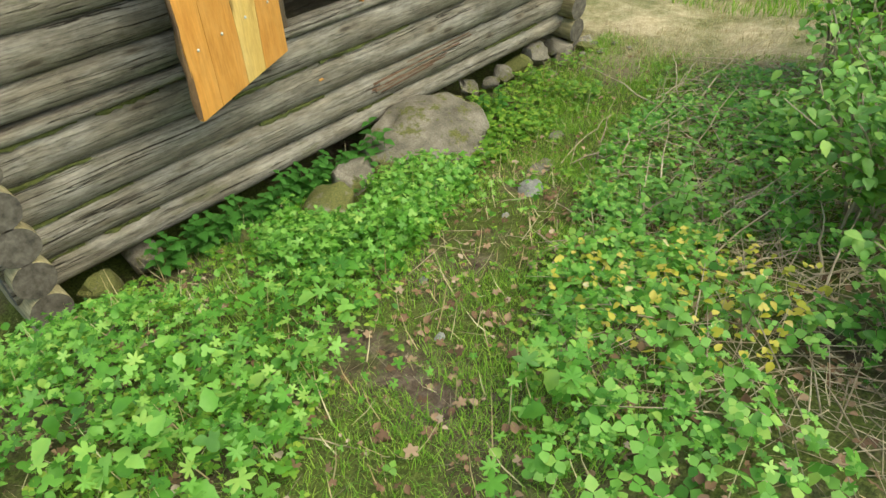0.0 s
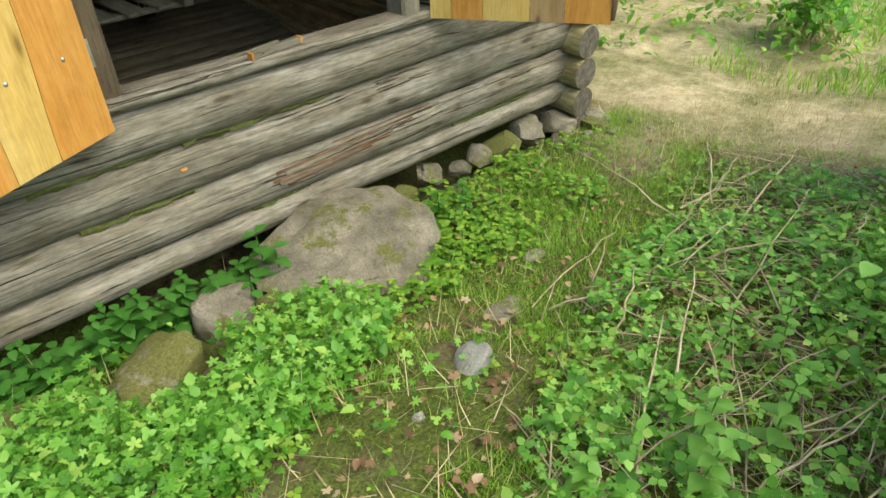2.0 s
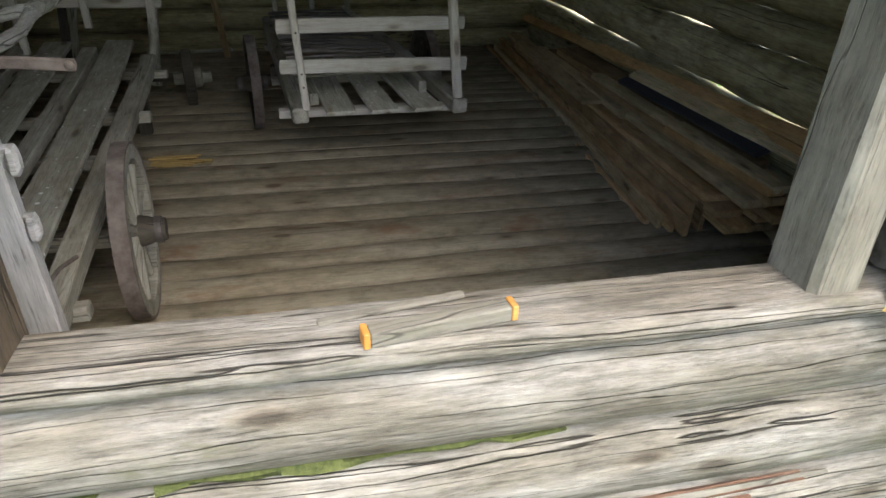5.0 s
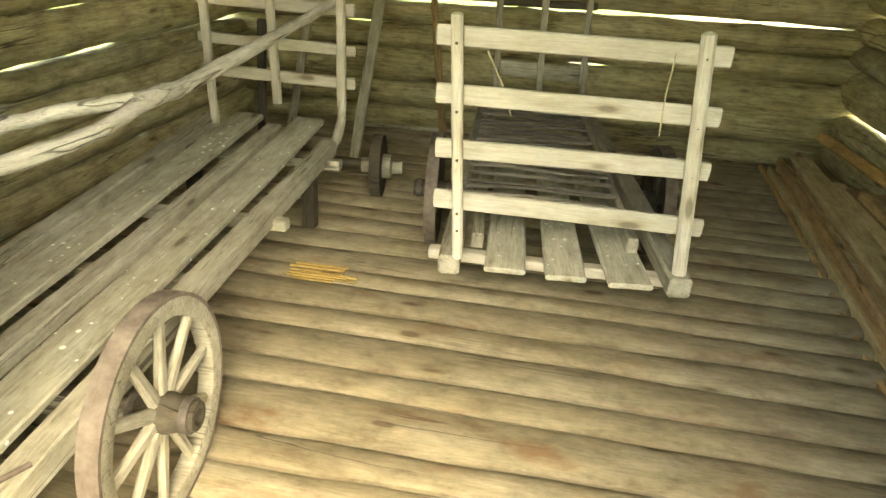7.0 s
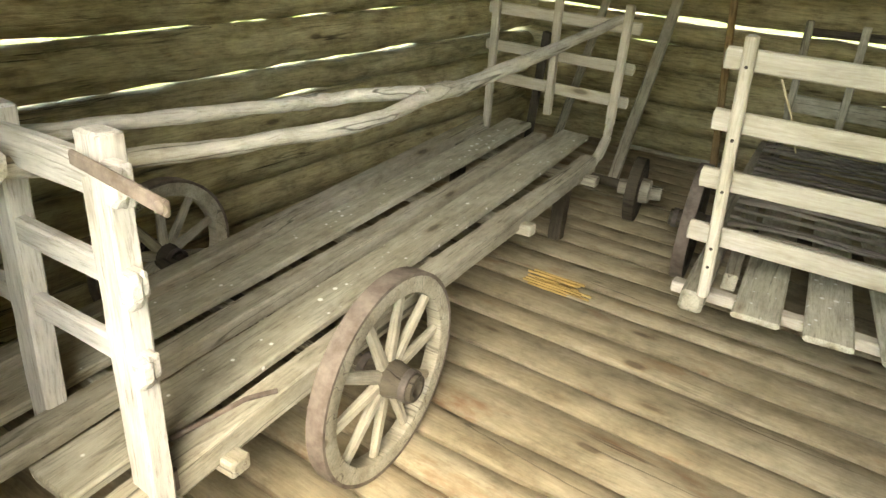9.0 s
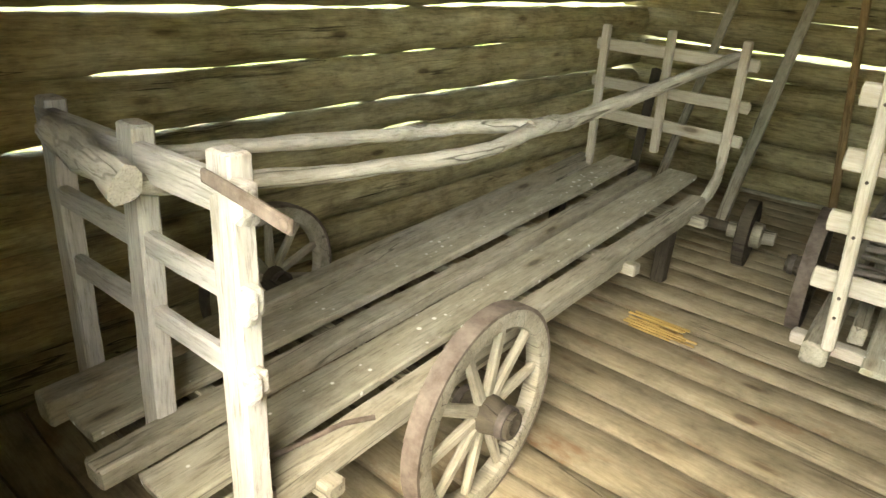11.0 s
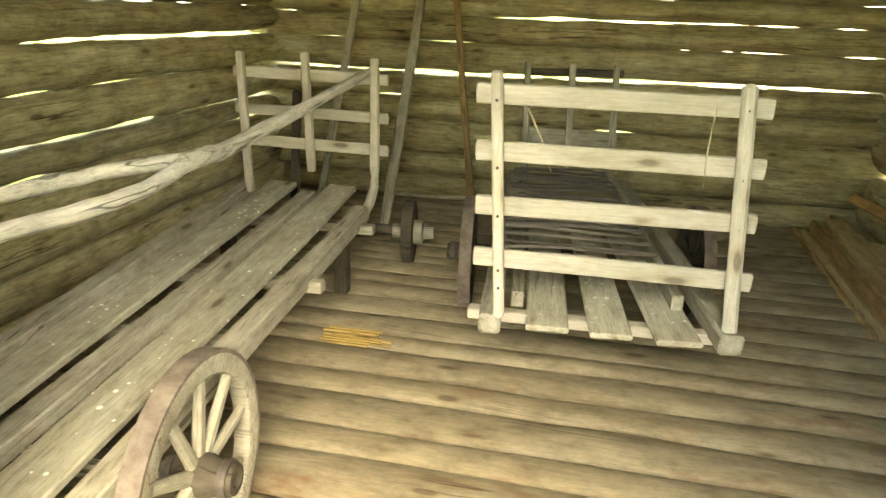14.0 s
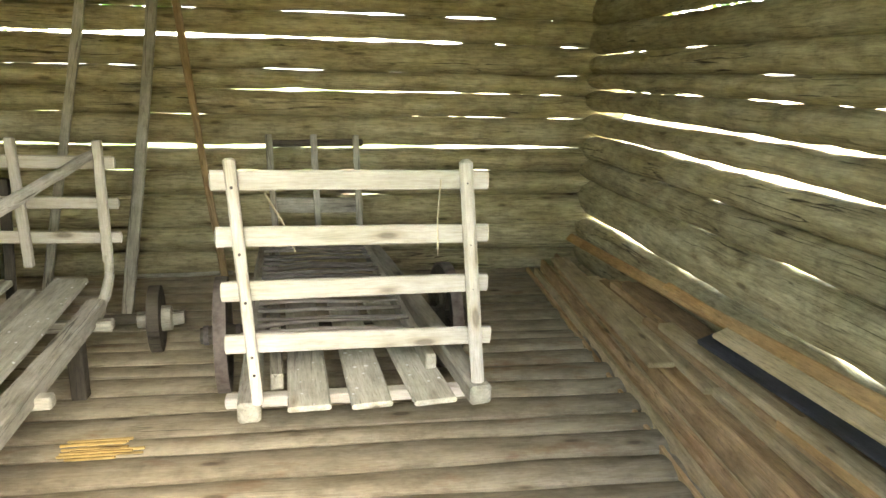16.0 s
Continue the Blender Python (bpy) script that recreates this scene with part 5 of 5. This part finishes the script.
def bush(at, radius, height, n_stem, n_leaf, size, label, seed, mat=BUSH_LEAF):
    """A shrub of bent stems with many separate leaves."""
    r = random.Random(seed)
    th = thing("bush", at, label, "bush")
    tips = []
    for i in range(n_stem):
        a, d = r.uniform(0, 6.28), radius * r.uniform(0.2, 1.0)
        b = Vector(at) + Vector((r.uniform(-0.25, 0.25) * radius, r.uniform(-0.25, 0.25) * radius, 0))
        e = Vector(at) + Vector((math.cos(a) * d, math.sin(a) * d, height * r.uniform(0.6, 1.0)))
        mid = b.lerp(e, 0.5) + Vector((0, 0, height * 0.12))
        pole("stem", [b, mid, e], 0.009, 0.003, TWIG, th, sides=5, extra=3, bend=0.02, seed=i + seed)
        tips.append((b, mid, e))
    ms = []
    for i in range(n_leaf):
        b, mid, e = tips[r.randrange(n_stem)]
        t = r.uniform(0.25, 1.05)
        p = b.lerp(mid, t * 2) if t < 0.5 else mid.lerp(e, t * 2 - 1)
        p = p + Vector((r.gauss(0, 1), r.gauss(0, 1), r.gauss(0, 0.8))) * radius * 0.14
        s = size * r.uniform(0.6, 1.3)
        ms.append(Matrix.Translation(p) @ Matrix.Rotation(r.uniform(0, 6.28), 4, "Z") @ Matrix.Rotation(radians(r.uniform(-50, 35)), 4, "X") @ Matrix.Diagonal((s, s, s, 1)))
    ob = many("crown", [ovate(6, 0.34, 0.1, 0.3, 0.06), ovate(5, 0.38, 0.1, 0.15)], ms, mat, "", "", kind="")
    ob.parent = th
    ob.matrix_basis = WORLD[th].inverted()
    return th


bush((1.0, -3.1, gz(1.0, -3.1)), 0.6, 0.95, 26, 1300, 0.06, "dense green leafy bush beside the path", 1)
bush((1.9, -2.8, gz(1.9, -2.8)), 0.65, 1.05, 26, 1100, 0.055, "leafy bush with thin dry stems", 2)
bush((2.95, -2.35, gz(2.95, -2.35)), 0.75, 1.35, 26, 1500, 0.07, "dense leafy bush at the edge of the clearing", 3)
bush((0.5, -4.1, gz(0.5, -4.1)), 0.5, 0.75, 16, 800, 0.075, "low leafy bush close to the path", 4)
bush((0.12, -3.50, gz(0.12, -3.50)), 0.36, 0.62, 16, 520, 0.06, "fresh green leafy shrub beside the path", 9)
bush((-0.3, -3.85, gz(-0.3, -3.85)), 0.34, 0.55, 14, 420, 0.06, "fresh green leafy shrub beside the path", 10)
bush((4.2, -3.4, gz(4.2, -3.4)), 1.1, 1.7, 22, 900, 0.10, "tall leafy bush at the clearing", 5)
bush((6.2, 1.6, 0), 1.0, 0.9, 20, 900, 0.09, "sunlit green bush in the clearing", 6, HERB)
bush((5.6, -0.6, 0), 0.8, 0.7, 18, 700, 0.08, "sunlit green bush in the clearing", 7, HERB)
bush((7.6, 3.0, 0), 1.3, 1.3, 22, 900, 0.10, "sunlit green bush in the meadow", 8, HERB)

weeds = []
for _ in range(5200):
    x, y = pr.uniform(4.2, 10.0), pr.uniform(-3.2, 6.0)
    if noise.noise((x * 0.8, y * 0.8, 5.0)) > -0.12:
        s = pr.uniform(0.05, 0.13)
        weeds.append(Matrix.Translation((x, y, gz(x, y) + pr.uniform(0.05, 0.15 + 0.07 * (x - 4)))) @ Matrix.Rotation(pr.uniform(0, 6.28), 4, "Z") @ Matrix.Rotation(radians(pr.uniform(-40, 60)), 4, "X") @ Matrix.Diagonal((s, s, s, 1)))
many("meadow_weeds", [ovate(4, 0.3, 0.1, 0.2), ovate(5, 0.2, 0.1, 0.3)], weeds, CLOVER, "tall sunlit green weeds in the clearing", "herb")

# brushwood
tr = random.Random(5)
for i in range(120):
    x, y = tr.uniform(0.2, 3.0), tr.uniform(-3.2, -2.0)
    if i % 5 == 0:
        x, y = tr.uniform(1.0, 2.6), tr.uniform(-1.8, -1.3)
    a, L = tr.gauss(-0.4, 0.8), tr.uniform(0.25, 1.05)
    z = gz(x, y)
    lift = tr.uniform(0.005, 0.17)
    p = Vector((x, y, z + 0.012))
    q = p + Vector((math.cos(a) * L, math.sin(a) * L, lift))
    th = pole("stick", [p, p.lerp(q, 0.5) + Vector((0, 0, 0.03)), q], tr.uniform(0.003, 0.008), 0.002, TWIG, sides=5, extra=3, bend=0.015, seed=i)
    tagged(th, "dry brown stick in the brushwood", "stick", group="sticks in the brushwood")
for i in range(40):
    x, y = tr.uniform(-2.6, 2.4), tr.uniform(-2.2, -0.3)
    a, L = tr.uniform(0, 6.28), tr.uniform(0.06, 0.22)
    z = gz(x, y) + 0.008
    th = pole("stick", [(x, y, z), (x + math.cos(a) * L, y + math.sin(a) * L, z + 0.01)], 0.004, 0.002, TWIG, sides=5, extra=3, bend=0.006, seed=i)
    tagged(th, "short dry twig on the soil", "stick", group="twigs on the soil")

tw = np.array([(0, -0.5, -0.4), (0, 0.5, -0.4), (0, 0, 0.5), (30, -0.4, 0.4), (30, 0.6, 0.4), (30, 0.1, 1.2), (62, 0.6, -0.2), (62, 1.0, -0.2), (62, 0.8, 0.2)])
tf = [(0, 1, 2), (0, 3, 4, 1), (1, 4, 5, 2), (2, 5, 3, 0), (3, 6, 7, 4), (4, 7, 8, 5), (5, 8, 6, 3), (6, 8, 7)]
many("twig_litter", [(tw * 0.003, tf), (tw * 0.0045, tf), (tw * np.array((0.004, 0.003, 0.003)), tf)], [m @ Matrix.Rotation(radians(pr.uniform(-4, 16)), 4, "Y") for m in scatter(2300, (-0.8, 3.2, -3.6, -1.35), lambda x, y: 1.0 if path_dist(x, y) > 0.45 and y < -1.5 else 0.06, (0.5, 1.5), (0.006, 0.09), (-10, 10))], TWIG, "pale dry twigs heaped in the brushwood", "twigs")
many("twig_litter", [(tw * 0.002, tf)], scatter(500, (-2.8, 3.2, -2.6, -0.3), lambda x, y: 0.7, (0.5, 1.3), (0.004, 0.02), (-10, 10)), TWIG, "short twigs scattered over the soil", "twigs")


# ---- unseen trees, added for light and the view through the gaps ----
def tree(at, h, r, seed):
    rr = random.Random(seed)
    th = thing("tree", at, "leafy green tree added for light and gap views", "tree", group="trees round the barn")
    top = Vector(at) + Vector((rr.uniform(-0.4, 0.4), rr.uniform(-0.4, 0.4), h))
    pole("trunk", [Vector(at) - Vector((0, 0, 0.2)), Vector(at).lerp(top, 0.5), top], 0.17, 0.03, TWIG, th, sides=8, extra=4, bend=0.1, seed=seed)
    ms, ends = [], []
    for i in range(12):
        t = rr.uniform(0.3, 0.95)
        b = Vector(at).lerp(top, t)
        a = rr.uniform(0, 6.28)
        e = b + Vector((math.cos(a), math.sin(a), rr.uniform(0.2, 0.7))) * r * (1.15 - 0.7 * t)
        pole("limb", [b, e], 0.05, 0.012, TWIG, th, sides=5, extra=3, bend=0.08, seed=i)
        ends.append((b, e))
    for i in range(1500):
        b, e = ends[rr.randrange(12)]
        p = b.lerp(e, rr.uniform(0.35, 1.15)) + Vector((rr.gauss(0, 1), rr.gauss(0, 1), rr.gauss(0, 0.8))) * r * 0.2
        s = rr.uniform(0.16, 0.36)
        ms.append(Matrix.Translation(p) @ Matrix.Rotation(rr.uniform(0, 6.28), 4, "Z") @ Matrix.Rotation(radians(rr.uniform(-60, 60)), 4, "X") @ Matrix.Diagonal((s, s, s, 1)))
    ob = many("crown", [ovate(4, 0.38, 0.1, 0.2)], ms, TREE_LEAF, "", "", kind="")
    ob.parent = th
    ob.matrix_basis = WORLD[th].inverted()


for i, (x, y, h, r) in enumerate(((-9.5, -9.5, 7, 2.2), (-3.5, -15.5, 8, 2.6), (4.5, -16.0, 8, 2.6), (13.0, -9.0, 8, 2.5), (12.5, -1.5, 8, 2.6), (14.0, 5.0, 8, 2.6), (-4.0, 13.0, 7, 2.6), (9.0, 15.0, 7, 2.6))):
    tree((x, y, gz(x, y)), h, r, 200 + i)
